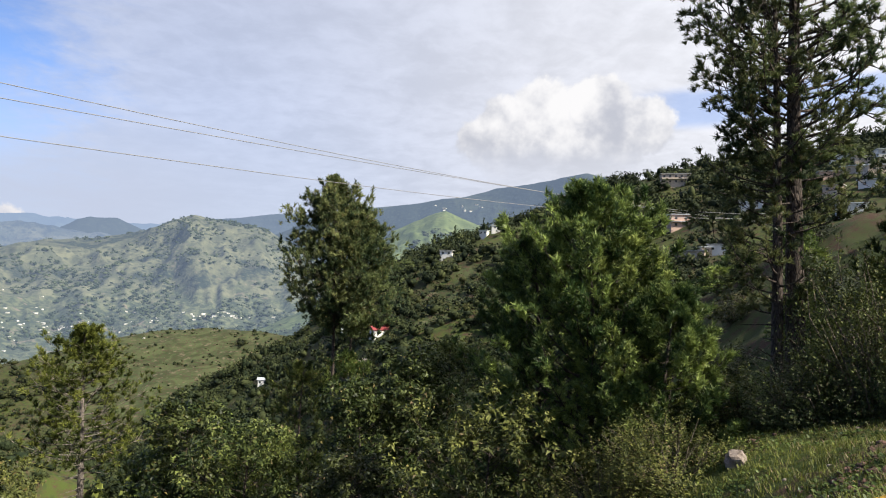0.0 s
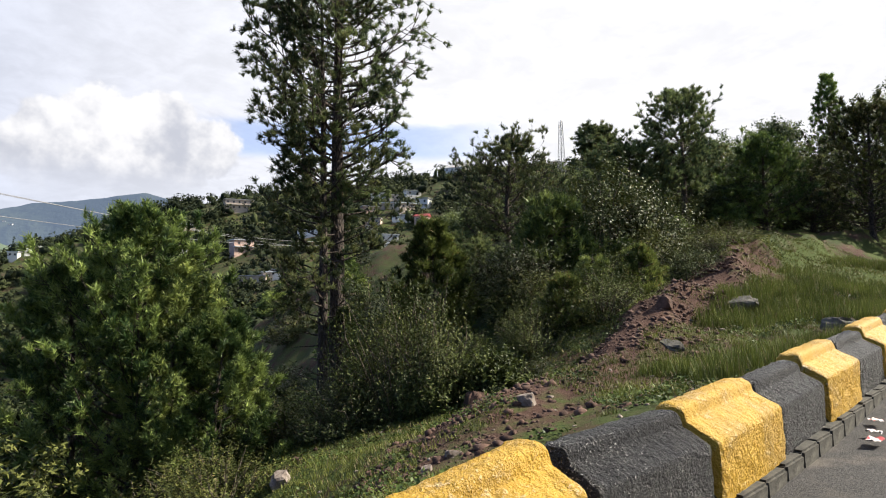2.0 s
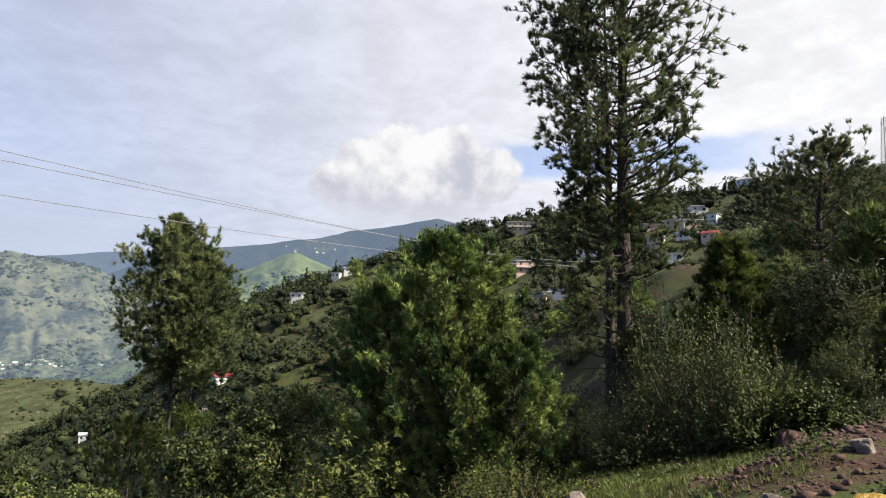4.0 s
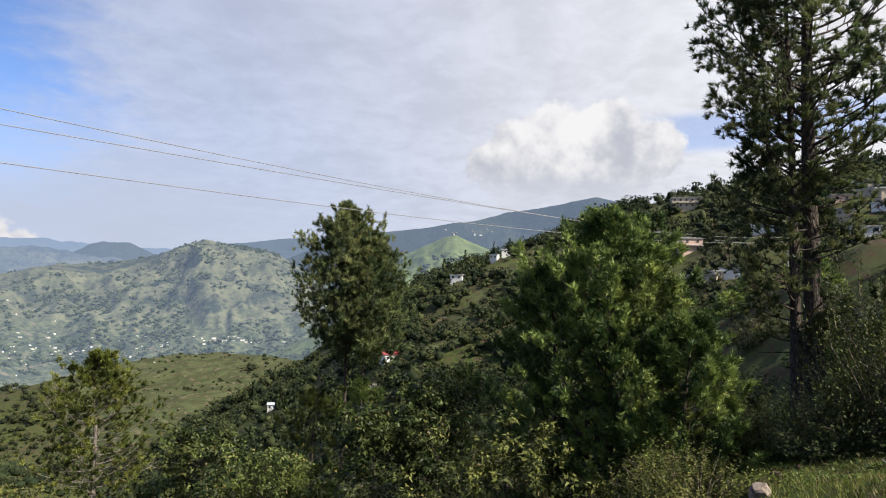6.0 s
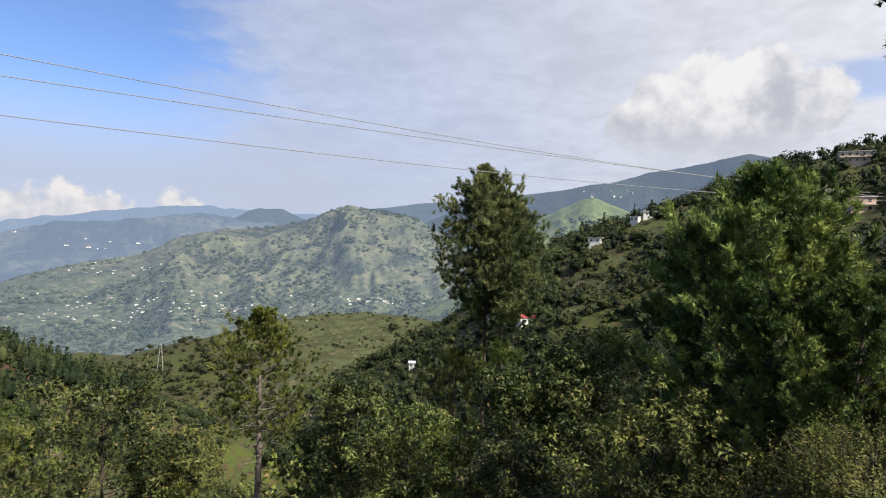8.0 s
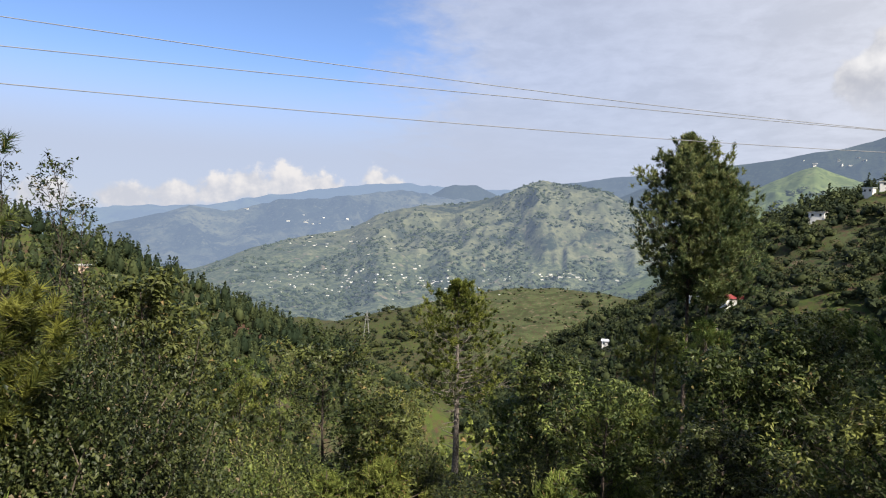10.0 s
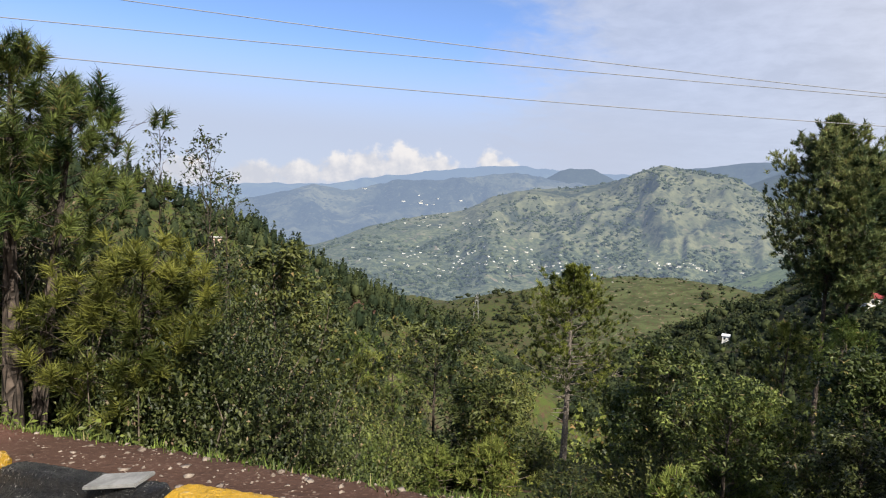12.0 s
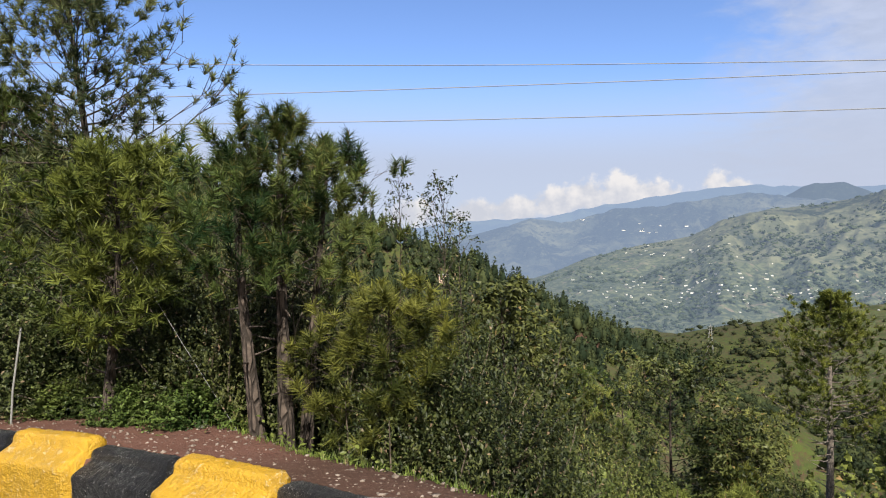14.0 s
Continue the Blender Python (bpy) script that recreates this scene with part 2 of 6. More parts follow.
def ground_base(N):
    p = world_place(N)
    at = N.node("ShaderNodeAttribute")
    at.attribute_name = "bare"
    big = N.noise(p, 0.35, 4.0, 0.6)
    mid = N.noise(p, 2.2, 5.0, 0.6)
    fine = N.noise(p, 24.0, 4.0, 0.65)
    far = N.noise(p, 0.022, 5.0, 0.6)
    soil = N.mix(mid, (0.034, 0.019, 0.014), (0.100, 0.057, 0.043))
    red = N.mix(mid, (0.090, 0.043, 0.033), (0.155, 0.079, 0.060))
    soil = N.mix(N.step(at.outputs["Fac"], 0.60, 0.75), soil, red)
    soil = N.mix(N.step(fine, 0.52, 0.75), soil, (0.15, 0.10, 0.08))
    green = N.mix(fine, (0.026, 0.038, 0.010), (0.082, 0.105, 0.028))
    green = N.mix(N.step(far, 0.42, 0.62), green, (0.055, 0.060, 0.028))
    tuft = N.node("ShaderNodeTexVoronoi")
    N.put(tuft.inputs["Vector"], p)
    tuft.inputs["Scale"].default_value = 0.34
    spots = N.math("MULTIPLY", N.step(tuft.outputs["Distance"], 0.62, 0.30), N.step(N.noise(p, 0.08, 4.0, 0.6), 0.38, 0.5))
    green = N.mix(N.math("MULTIPLY", spots, 0.75), green, (0.030, 0.042, 0.018))
    fd = N.node("ShaderNodeAttribute")
    fd.attribute_name = "field"
    crop = N.noise(p, 0.05, 5.0, 0.6, 0.8)
    lawn = N.mix(N.step(crop, 0.40, 0.60), (0.036, 0.050, 0.020), (0.068, 0.086, 0.036))
    lawn = N.mix(N.step(N.noise(p, 0.11, 5.0, 0.65), 0.57, 0.66), lawn, (0.145, 0.122, 0.080))
    green = N.mix(N.step(fd.outputs["Fac"], 0.3, 0.6), green, lawn)
    f = N.step(N.math("SUBTRACT", N.math("ADD", N.math("MULTIPLY", big, 0.5), N.math("MULTIPLY", mid, 0.5)), at.outputs["Fac"]), 0.38, 0.52)
    return N.mix(f, soil, green), N.math("ADD", N.math("MULTIPLY", mid, 0.6), N.math("MULTIPLY", fine, 0.4))


def hill_base(scale, grass_dark, grass_light, bush, earth, bush_at=0.56, grove=None):
    def base(N):
        p = world_place(N)
        a = N.noise(p, 0.004 * scale, 5.0, 0.6)
        b = N.noise(p, 0.018 * scale, 6.0, 0.62)
        c = N.noise(p, 0.075 * scale, 5.0, 0.65)
        v = N.node("ShaderNodeTexVoronoi")
        N.put(v.inputs["Vector"], p)
        v.inputs["Scale"].default_value = 0.05 * scale
        grass = N.mix(N.step(b, 0.35, 0.65), grass_dark, grass_light)
        grass = N.mix(N.step(N.math("ADD", N.math("MULTIPLY", a, 0.5), N.math("MULTIPLY", c, 0.5)), 0.54, 0.68), grass, earth)
        spots = N.math("MULTIPLY", N.step(v.outputs["Distance"], 0.42, 0.20), N.step(b, 0.36, 0.5))
        wood = N.step(N.math("ADD", N.math("MULTIPLY", a, 0.75), N.math("MULTIPLY", b, 0.35)), bush_at, bush_at + 0.07)
        col = N.mix(N.math("MAXIMUM", N.math("MULTIPLY", spots, 0.8), N.math("MULTIPLY", wood, N.step(c, 0.25, 0.5))), grass, bush)
        if grove:
            z = N.node("ShaderNodeSeparateXYZ")
            N.put(z.inputs[0], p)
            low = N.step(N.math("ADD", z.outputs[2], N.math("MULTIPLY", N.math("SUBTRACT", b, 0.5), 190.0)), -78.0, -30.0, 1.0, 0.0)
            plot = N.mix(N.step(c, 0.46, 0.58), (0.040, 0.054, 0.030), (0.110, 0.122, 0.062))
            plot = N.mix(N.step(N.noise(p, 0.03, 4.0, 0.6), 0.60, 0.68), plot, (0.17, 0.14, 0.10))
            col = N.mix(N.math("MULTIPLY", low, grove), col, plot)
        return col, N.math("ADD", b, N.math("MULTIPLY", c, 0.5))
    return base


M_GROUND = surface("hillside_ground", ground_base, 0.95, 0.06, spec=0.1)


# ---------------------------------------------------------------- geometry helpers
rng = np.random.default_rng(7)


def pol(az, d, z=0.0):
    a = radians(az)
    return (-math.sin(a) * d, math.cos(a) * d, z)


def mesh_of(name, verts, faces, mat, smooth=False, tone=None):
    """faces: one integer array with rows of 3 or 4, or a list of such arrays."""
    me = bpy.data.meshes.new(name)
    faces = [f for f in (faces if isinstance(faces, list) else [faces]) if len(f)]
    verts = np.asarray(verts, dtype=np.float32)
    me.vertices.add(len(verts))
    me.vertices.foreach_set("co", verts.ravel())
    loops = np.concatenate([np.asarray(f, dtype=np.int32).ravel() for f in faces])
    sizes = np.concatenate([np.full(len(f), np.asarray(f).shape[1], dtype=np.int32) for f in faces])
    me.loops.add(len(loops))
    me.loops.foreach_set("vertex_index", loops)
    me.polygons.add(len(sizes))
    me.polygons.foreach_set("loop_start", np.concatenate([[0], np.cumsum(sizes)[:-1]]).astype(np.int32))
    if smooth:
        me.polygons.foreach_set("use_smooth", np.ones(len(sizes), dtype=bool))
    me.update(calc_edges=True)
    if tone is not None:
        me.attributes.new("tone", "FLOAT", "POINT").data.foreach_set("value", np.asarray(tone, dtype=np.float32))
    me.materials.append(mat)
    return me


def child(name, me, parent, label="", m=None):
    ob = new(name, me)
    ob.parent = parent
    if m is not None:
        ob.matrix_basis = m
    return tagged(ob, label)


def part(name, bm, mat, parent, label="", smooth=False):
    me = bpy.data.meshes.new(name)
    bm.to_mesh(me)
    bm.free()
    me.materials.append(mat)
    if smooth:
        me.polygons.foreach_set("use_smooth", np.ones(len(me.polygons), dtype=bool))
    return child(name, me, parent, label)


def thing(name, label, category, at=(0, 0, 0), group="", turn=0.0, kind=""):
    ob = new(name)
    ob.matrix_basis = pose(*at, 0, 0, turn)
    return tagged(ob, label, category, group, kind)


def box_bm(size, at=(0, 0, 0), bevel=0.0, bm=None):
    bm = bm or bmesh.new()
    made = bmesh.ops.create_cube(bm, size=1.0, matrix=Matrix.LocRotScale(at, None, size))
    if bevel:
        edges = list({e for v in made["verts"] for e in v.link_edges})
        bmesh.ops.bevel(bm, geom=edges, offset=bevel, segments=2, affect="EDGES")
    return bm


def lattice(ix, iy, seed):
    h = (ix.astype(np.int64) * 374761393 + iy.astype(np.int64) * 668265263 + seed * 1442695041) & 0x7FFFFFFF
    h = ((h ^ (h >> 13)) * 1274126177) & 0x7FFFFFFF
    return ((h ^ (h >> 16)) & 0xFFFF) / 65535.0


def soft_noise(x, y, seed=0):
    ix, iy = np.floor(x), np.floor(y)
    fx, fy = x - ix, y - iy
    fx, fy = fx * fx * (3 - 2 * fx), fy * fy * (3 - 2 * fy)
    a, b = lattice(ix, iy, seed), lattice(ix + 1, iy, seed)
    c, d = lattice(ix, iy + 1, seed), lattice(ix + 1, iy + 1, seed)
    return (a * (1 - fx) + b * fx) * (1 - fy) + (c * (1 - fx) + d * fx) * fy


def fbm(x, y, octaves=4, seed=0, gain=0.5):
    s, amp, tot = 0.0, 1.0, 0.0
    for k in range(octaves):
        s = s + amp * soft_noise(x * 2 ** k + 17.1 * k, y * 2 ** k + 5.7 * k, seed + k)
        tot += amp
        amp *= gain
    return s / tot - 0.5


def ridged(x, y, octaves=4, seed=0):
    s, amp, tot = 0.0, 1.0, 0.0
    for k in range(octaves):
        s = s + amp * (1 - np.abs(2 * soft_noise(x * 2 ** k + 9.3 * k, y * 2 ** k + 3.1 * k, seed + k) - 1))
        tot += amp
        amp *= 0.5
    return s / tot


def smooth01(x, lo, hi):
    t = np.clip((x - lo) / (hi - lo), 0, 1)
    return t * t * (3 - 2 * t)


# ---------------------------------------------------------------- the lie of the land
EDGE_X = np.array([-60.0, -25, -14, -9.5, -7.5, -6.25, -5.2, -3.5, -2, 0, 2, 4.12, 6.0, 9.1, 14, 25, 60])
EDGE_Y = np.array([-46.0, -15, -4.6, -1.2, 0.0, 0.58, 1.05, 1.55, 1.84, 2.05, 2.18, 2.36, 2.69, 3.24, 4.15, 6.4, 12])


def road_z(x):
    return np.interp(x, [-60, -20, -7.7, -5.3, -3.0, 0, 2.7, 4.2, 9, 14, 25, 60], [-4.0, -2.0, -1.14, -0.97, -0.75, -0.28, 0.20, 0.27, 0.60, 0.98, 1.9, 4.6])


def edge_y(x):
    return np.interp(x, EDGE_X, EDGE_Y)


def crest(points):
    """(azimuth, elevation, distance) along a skyline, as places."""
    out = []
    for a, e, d in points:
        out.append(pol(a, d, 1.6 + d * math.tan(radians(e))))
    return np.array(out)


# wooded hill with houses, and the pine-covered hill that comes down from the other side
HILL_F = crest([(26, -13.6, 470), (21, -10.8, 480), (18, -9.2, 490), (13, -6.7, 500), (8, -4.7, 510), (4.5, -2.9, 515), (1.1, -0.4, 520), (-2.7, 2.6, 520), (-5.6, 4.6, 510),
                (-10.4, 6.6, 490), (-14, 7.9, 470), (-20, 9.2, 450), (-25, 9.9, 450), (-30, 10.6, 450), (-34, 11.3, 440), (-38, 11.6, 420), (-47, 11.6, 380), (-58, 10.6, 330), (-75, 9.5, 260), (-100, 8, 240)])
HILL_H = crest([(120, 9, 330), (90, 7.0, 300), (75, 4.0, 300), (62, -0.2, 300), (57.2, -2.0, 310), (54, -3.2, 320), (50.3, -5.7, 340), (46.5, -8.0, 370), (43.4, -9.0, 400), (38, -10.6, 440), (33, -12.5, 470)])
HILL_I = crest([(50, -9.5, 800), (45, -8.6, 820), (41, -9.2, 800), (37, -10.3, 780)])
HILL_K = crest([(38, -9.6, 900), (35, -8.4, 880), (32, -7.6, 880), (29, -6.6, 880), (26, -5.2, 880), (23, -4.6, 880), (19.5, -4.4, 860), (16, -4.6, 830), (12, -5.4, 780)])


def along(X, Y, pts, near, far):
    """Height of a ridge with that crest and those slopes, over every place."""
    best = np.full(X.shape, -1e9)
    for (x0, y0, z0), (x1, y1, z1) in zip(pts[:-1], pts[1:]):
        dx, dy = x1 - x0, y1 - y0
        t = np.clip(((X - x0) * dx + (Y - y0) * dy) / (dx * dx + dy * dy), 0, 1)
        px, py = x0 + t * dx, y0 + t * dy
        dist = np.hypot(X - px, Y - py)
        side = np.where(np.hypot(X, Y) < np.hypot(px, py), near, far)
        best = np.maximum(best, z0 + t * (z1 - z0) - side * (np.sqrt(dist * dist + 64) - 8))
    return best


def land(X, Y):
    """Height of the ground."""
    X, Y = np.asarray(X, float), np.asarray(Y, float)
    R = np.hypot(X, Y)
    v = (Y - edge_y(X)) * 0.95
    zr = road_z(X)
    right = smooth01(X, -1.0, 5.0)
    w = np.maximum(v - 0.45, 0)
    # right: a grassy shoulder that slopes away and farther on rises; left: a bare ledge, then a steep bank
    sl = np.interp(X, [3, 8.5, 12, 16, 30], [-0.25, -0.16, 0.10, 0.25, 0.30])
    sl2 = np.interp(X, [3, 8.5, 14, 22, 34], [-0.36, -0.32, -0.12, 0.07, 0.16])
    fr = 0.42 + sl * np.minimum(w, 7) + sl2 * np.maximum(w - 7, 0)
    ledge = np.interp(X, [-12, -10, -8.5, -6.5, -4, 0], [2.6, 2.2, 1.7, 1.0, 0.75, 0.6])
    fl = 0.58 - 0.04 * w - 0.80 * np.clip(w - ledge, 0, 4.2) - 0.20 * np.maximum(w - ledge - 4.2, 0) - 0.10 * np.maximum(w - 30, 0)
    out = zr + fl * (1 - right) + fr * right
    az = np.degrees(np.arctan2(-X, Y))
    out = out - 0.42 * np.maximum(R - 42, 0) * smooth01(az, -75, -45)
    out = out + 0.35 * fbm(X * 0.35, Y * 0.35, 4, 3) * smooth01(v, 1.0, 5.0)
    out = out + 2.0 * fbm(X * 0.05, Y * 0.05, 4, 5) * smooth01(R, 25, 80)
    out = out + ((0.30 * smooth01(X, 5, 9) + 0.35 * smooth01(X, 8, 12)) * fbm(X * 0.55, Y * 0.75, 4, 13) + 0.10 * fbm(X * 1.1, Y * 1.1, 3, 14) + 0.05 * fbm(X * 3.3, Y * 3.3, 2, 15)) * smooth01(v, 0.6, 1.5) * right
    out = out + 0.75 * smooth01(X, 10, 14) * (ridged(X * 0.30, Y * 0.75, 3, 160) - 0.62) * smooth01(v, 1.6, 3.2)
    # the earth bank along the shoulder
    bank_v = 3.5 + 0.04 * (X - 4)
    bank = np.exp(-((v - bank_v) / 0.8) ** 2) * smooth01(X, 3.0, 6.5) * (0.30 + 0.25 * smooth01(X, 6, 12))
    out = out + bank * (0.8 + 0.9 * fbm(X * 1.3, Y * 1.3, 3, 8))
    inn = zr - 0.07 - 0.45 * smooth01(-v, 0.5, 1.5) * (1 - smooth01(-v, 6.6, 7.6)) + 0.5 * np.maximum(-v - 7.5, 0) * smooth01(-v, 7.5, 9.0)
    inn = np.minimum(inn, zr + 14 + 0.12 * np.maximum(-v - 35, 0))
    z = np.where(v > 0.2, out, inn)
    # hills beyond the first slope
    rough = 14 * fbm(X / 60, Y / 60, 4, 11) - 9 * (1 - ridged(X / 110, Y / 110, 3, 12))
    floor = -172 + 8 * fbm(X / 300, Y / 300, 3, 31)
    valley = np.maximum(z, floor)
    hf = along(X, Y, HILL_F, 0.42, 0.4) + rough * 0.8 - np.interp(az, [2.0, 6, 9, 12, 15, 18, 21, 24, 27, 33, 45], [0.0, 6, 17, 27, 32, 37, 44, 50, 54, 60, 70]) * smooth01(R, 150, 280)
    terrace = np.round(hf / 5.0) * 5.0
    hf = hf + (terrace - hf) * 0.55 * smooth01(fbm(X / 120, Y / 120, 2, 41), -0.02, 0.10)
    hh = along(X, Y, HILL_H, 0.62, 0.5) + rough * 0.6
    hi = along(X, Y, HILL_I, 0.25, 0.35) + rough * 0.5
    hk = along(X, Y, HILL_K, 0.22, 0.3) + rough * 0.45
    hills = np.maximum(np.maximum(hf, hh), np.maximum(hi, hk))
    far = np.where(R > 60, np.maximum(valley, hills), valley)
    mixin = smooth01(R, 60, 150)
    return np.where(v > 0.2, z * (1 - mixin) + far * mixin, np.maximum(inn, -172))


def land_at(x, y):
    return float(land(np.array([x]), np.array([y]))[0])


def sight(az, el, start=265.0, stop=1200.0):
    """Where the line of that azimuth and elevation from the road meets the land."""
    r = np.arange(start, stop, 1.0)
    a = radians(az)
    z = 1.6 + r * math.tan(radians(el))
    g = land(-math.sin(a) * r, math.cos(a) * r)
    hit = np.nonzero(g >= z)[0]
    k = int(hit[0]) if len(hit) else len(r) - 1
    return (-math.sin(a) * r[k], math.cos(a) * r[k], float(g[k]))


def polar_sheet(name, azs, rs, height, mat, centre=True):
    A, Rr = np.meshgrid(np.radians(azs), rs)
    X, Y = -np.sin(A) * Rr, np.cos(A) * Rr
    Z = height(X, Y)
    n, m = A.shape
    v = np.stack([X, Y, Z], -1).reshape(-1, 3)
    i = np.arange(n * m).reshape(n, m)
    closed = centre
    a, b = i[:-1], i[1:]
    if closed:
        q = np.stack([a, np.roll(a, -1, 1), np.roll(b, -1, 1), b], -1).reshape(-1, 4)[:, ::-1]
        c = len(v)
        v = np.vstack([v, [0, 0, float(height(np.array([0.0]), np.array([0.0]))[0])]])
        t = np.stack([np.full(m, c), np.roll(i[0], -1), i[0]], -1)[:, ::-1]
        faces = [q, t]
    else:
        q = np.stack([a[:, :-1], a[:, 1:], b[:, 1:], b[:, :-1]], -1).reshape(-1, 4)[:, ::-1]
        faces = [q]
    return mesh_of(name, v, faces, mat, smooth=True)


azs = np.concatenate([np.arange(-80, 100, 0.5), np.arange(100, 280, 2.0)])
rs = np.concatenate([np.geomspace(0.8, 60, 150), np.geomspace(62, 900, 130), np.geomspace(950, 4900, 24)])
ground = new("ground", polar_sheet("ground", azs, rs, land, M_GROUND))


def bare_places(X, Y):
    """Where the soil lies open: the ledge, the earth bank, worn patches of the far terraces."""
    v = (Y - edge_y(X)) * 0.95
    left = smooth01(-X, 1.5, 3.5) * smooth01(v, -0.1, 0.2) * (1 - smooth01(v, np.interp(X, [-12, -8.5, -4], [2.6, 2.0, 1.1]), np.interp(X, [-12, -8.5, -4], [3.2, 2.5, 1.7])))
    bank = np.exp(-((v - 3.4 - 0.03 * (X - 4)) / 0.9) ** 2) * smooth01(X, 2.0, 5.0) * (1 - smooth01(X, 14, 18))
    lane = smooth01(X, 1, 3) * (np.exp(-((v - 1.0) / 0.5) ** 2) * 0.10 + smooth01(v, 1.2, 2.0) * (1 - smooth01(v, 4.2, 5.2)) * (1 - smooth01(X, 7, 9.5)) * 0.035)
    red = 0.56 * np.exp(-((np.degrees(np.arctan2(-X, Y)) - 45.7) / 1.5) ** 4 - ((np.degrees(np.arctan2(land(X, Y) - 1.6, np.hypot(X, Y))) + 9.2) / 0.9) ** 4) * (np.hypot(X, Y) > 200)
    return np.clip(left * (0.50 + 0.22 * smooth01(-X, 5.0, 7.0)) + bank * 0.18 * (0.7 + 2.2 * fbm(X * 0.8, Y * 0.8, 3, 90)) + lane + red, 0, 1)


def field_places(X, Y):
    """Grassy terraces: on the rise across the valley and in a clearing of the wooded hill."""
    R, az = np.hypot(X, Y), np.degrees(np.arctan2(-X, Y))
    el = np.degrees(np.arctan2(land(X, Y) - 1.6, R))
    rise = np.exp(-((az - 21.5) / 8.0) ** 4) * smooth01(R, 540, 600)
    glade = np.exp(-((az + 0.9) / 2.6) ** 4 - ((el + 0.8) / 2.0) ** 4) * smooth01(R, 240, 270) * smooth01(fbm(X / 30, Y / 14, 3, 140), -0.12, 0.0)
    some = smooth01(R, 200, 240) * smooth01(fbm(X / 38, Y / 20, 3, 141), 0.20, 0.25) * (R < 560)
    return np.clip(rise + glade + some, 0, 1)


co = np.empty(len(ground.data.vertices) * 3, dtype=np.float32)
ground.data.vertices.foreach_get("co", co)
co = co.reshape(-1, 3).astype(float)
ground.data.attributes.new("bare", "FLOAT", "POINT").data.foreach_set("value", bare_places(co[:, 0], co[:, 1]).astype(np.float32))
ground.data.attributes.new("field", "FLOAT", "POINT").data.foreach_set("value", field_places(co[:, 0], co[:, 1]).astype(np.float32))
tagged(ground, "steep hillside of brown soil, grass and scrub", "ground", kind="structure")


# far hills: each one skyline with slopes that come down towards the valley
def far_hill(name, label, points, mat, foot_d, foot_z, spur, seed, steps=150, n=260, back=0.25, rough=0.62, jag=0.0026):
    pts = np.array(points, float)
    a = np.linspace(pts[0, 0], pts[-1, 0], n)
    order = np.argsort(pts[:, 0])
    el = np.interp(a, pts[order, 0], pts[order, 1])
    d = np.interp(a, pts[order, 0], pts[order, 2])
    top = 1.6 + d * np.tan(np.radians(el))
    top = top + d * jag * fbm(a * 1.1, a * 0, 4, seed)
    s = np.linspace(-back, 1.0, steps)
    S, Aa = np.meshgrid(s, a, indexing="ij")
    D = d[None, :] + S * (foot_d - d)[None, :]
    t = np.abs(S)
    fall = top[None, :] + (foot_z - top)[None, :] * np.clip(0.30 * t + 0.95 * t ** 1.35 - 0.25 * t ** 2.5, 0, 1)
    width = np.radians(Aa) * d[None, :]
    rise = (top - foot_z)[None, :]
    wind = 1.3 * fbm(width / 420, D / 500, 3, seed + 70)
    gully = ridged(width / spur + wind + 0.4 * S, D / (spur * 3.2), 4, seed + 5) - 0.62
    small = fbm(width / (spur * 0.22), D / (spur * 0.35), 4, seed + 9)
    amp = np.minimum(t * 3.0, 1.0) * np.clip(1.25 - t, 0.15, 1)
    Z = fall + rise * (rough * gully + 0.19 * small) * amp
    X, Y = -np.sin(np.radians(Aa)) * D, np.cos(np.radians(Aa)) * D
    i = np.arange(steps * n).reshape(steps, n)
    q = np.stack([i[:-1, :-1], i[:-1, 1:], i[1:, 1:], i[1:, :-1]], -1).reshape(-1, 4)[:, ::-1]
    ob = new(name, mesh_of(name, np.stack([X, Y, Z], -1).reshape(-1, 3), q, mat, smooth=True))
    tagged(ob, label, "mountain", kind="structure")
    return np.stack([X, Y, Z], -1)


# muted base colours and a fixed glow per hill stand in for distance haze
M_HILL_C = surface("green_mountain", hill_base(1.0, (0.076, 0.084, 0.052), (0.148, 0.150, 0.088), (0.026, 0.036, 0.026), (0.22, 0.18, 0.13), 0.57, grove=0.85), 0.95, 10.0, haze_glow=0.25, spec=0.05)
M_HILL_G = surface("bright_spur", hill_base(1.6, (0.075, 0.100, 0.042), (0.125, 0.155, 0.06), (0.045, 0.065, 0.03), (0.18, 0.165, 0.09), 0.60), 0.95, 2.0, haze_glow=0.20, spec=0.05)
M_HILL_E = surface("dark_forest_mountain", hill_base(0.9, (0.032, 0.042, 0.028), (0.060, 0.072, 0.042), (0.018, 0.026, 0.022), (0.10, 0.09, 0.07), 0.46), 0.95, 5.0, haze_glow=0.34, spec=0.05)
M_HILL_B = surface("hazy_mountain", hill_base(0.6, (0.050, 0.060, 0.045), (0.135, 0.135, 0.085), (0.022, 0.030, 0.026), (0.22, 0.17, 0.13), 0.50), 0.95, 30.0, haze_glow=0.54, spec=0.05)
M_HILL_A = surface("farthest_mountain", hill_base(0.5, (0.06, 0.08, 0.05), (0.10, 0.12, 0.07), (0.035, 0.05, 0.04), (0.15, 0.13, 0.10), 0.50), 0.95, 8.0, haze_glow=0.76, spec=0.05)
M_MESA = surface("flat_topped_hill", hill_base(0.6, (0.035, 0.045, 0.036), (0.06, 0.07, 0.05), (0.022, 0.03, 0.026), (0.09, 0.08, 0.065), 0.44), 0.95, 6.0, haze_glow=0.46, spec=0.05)

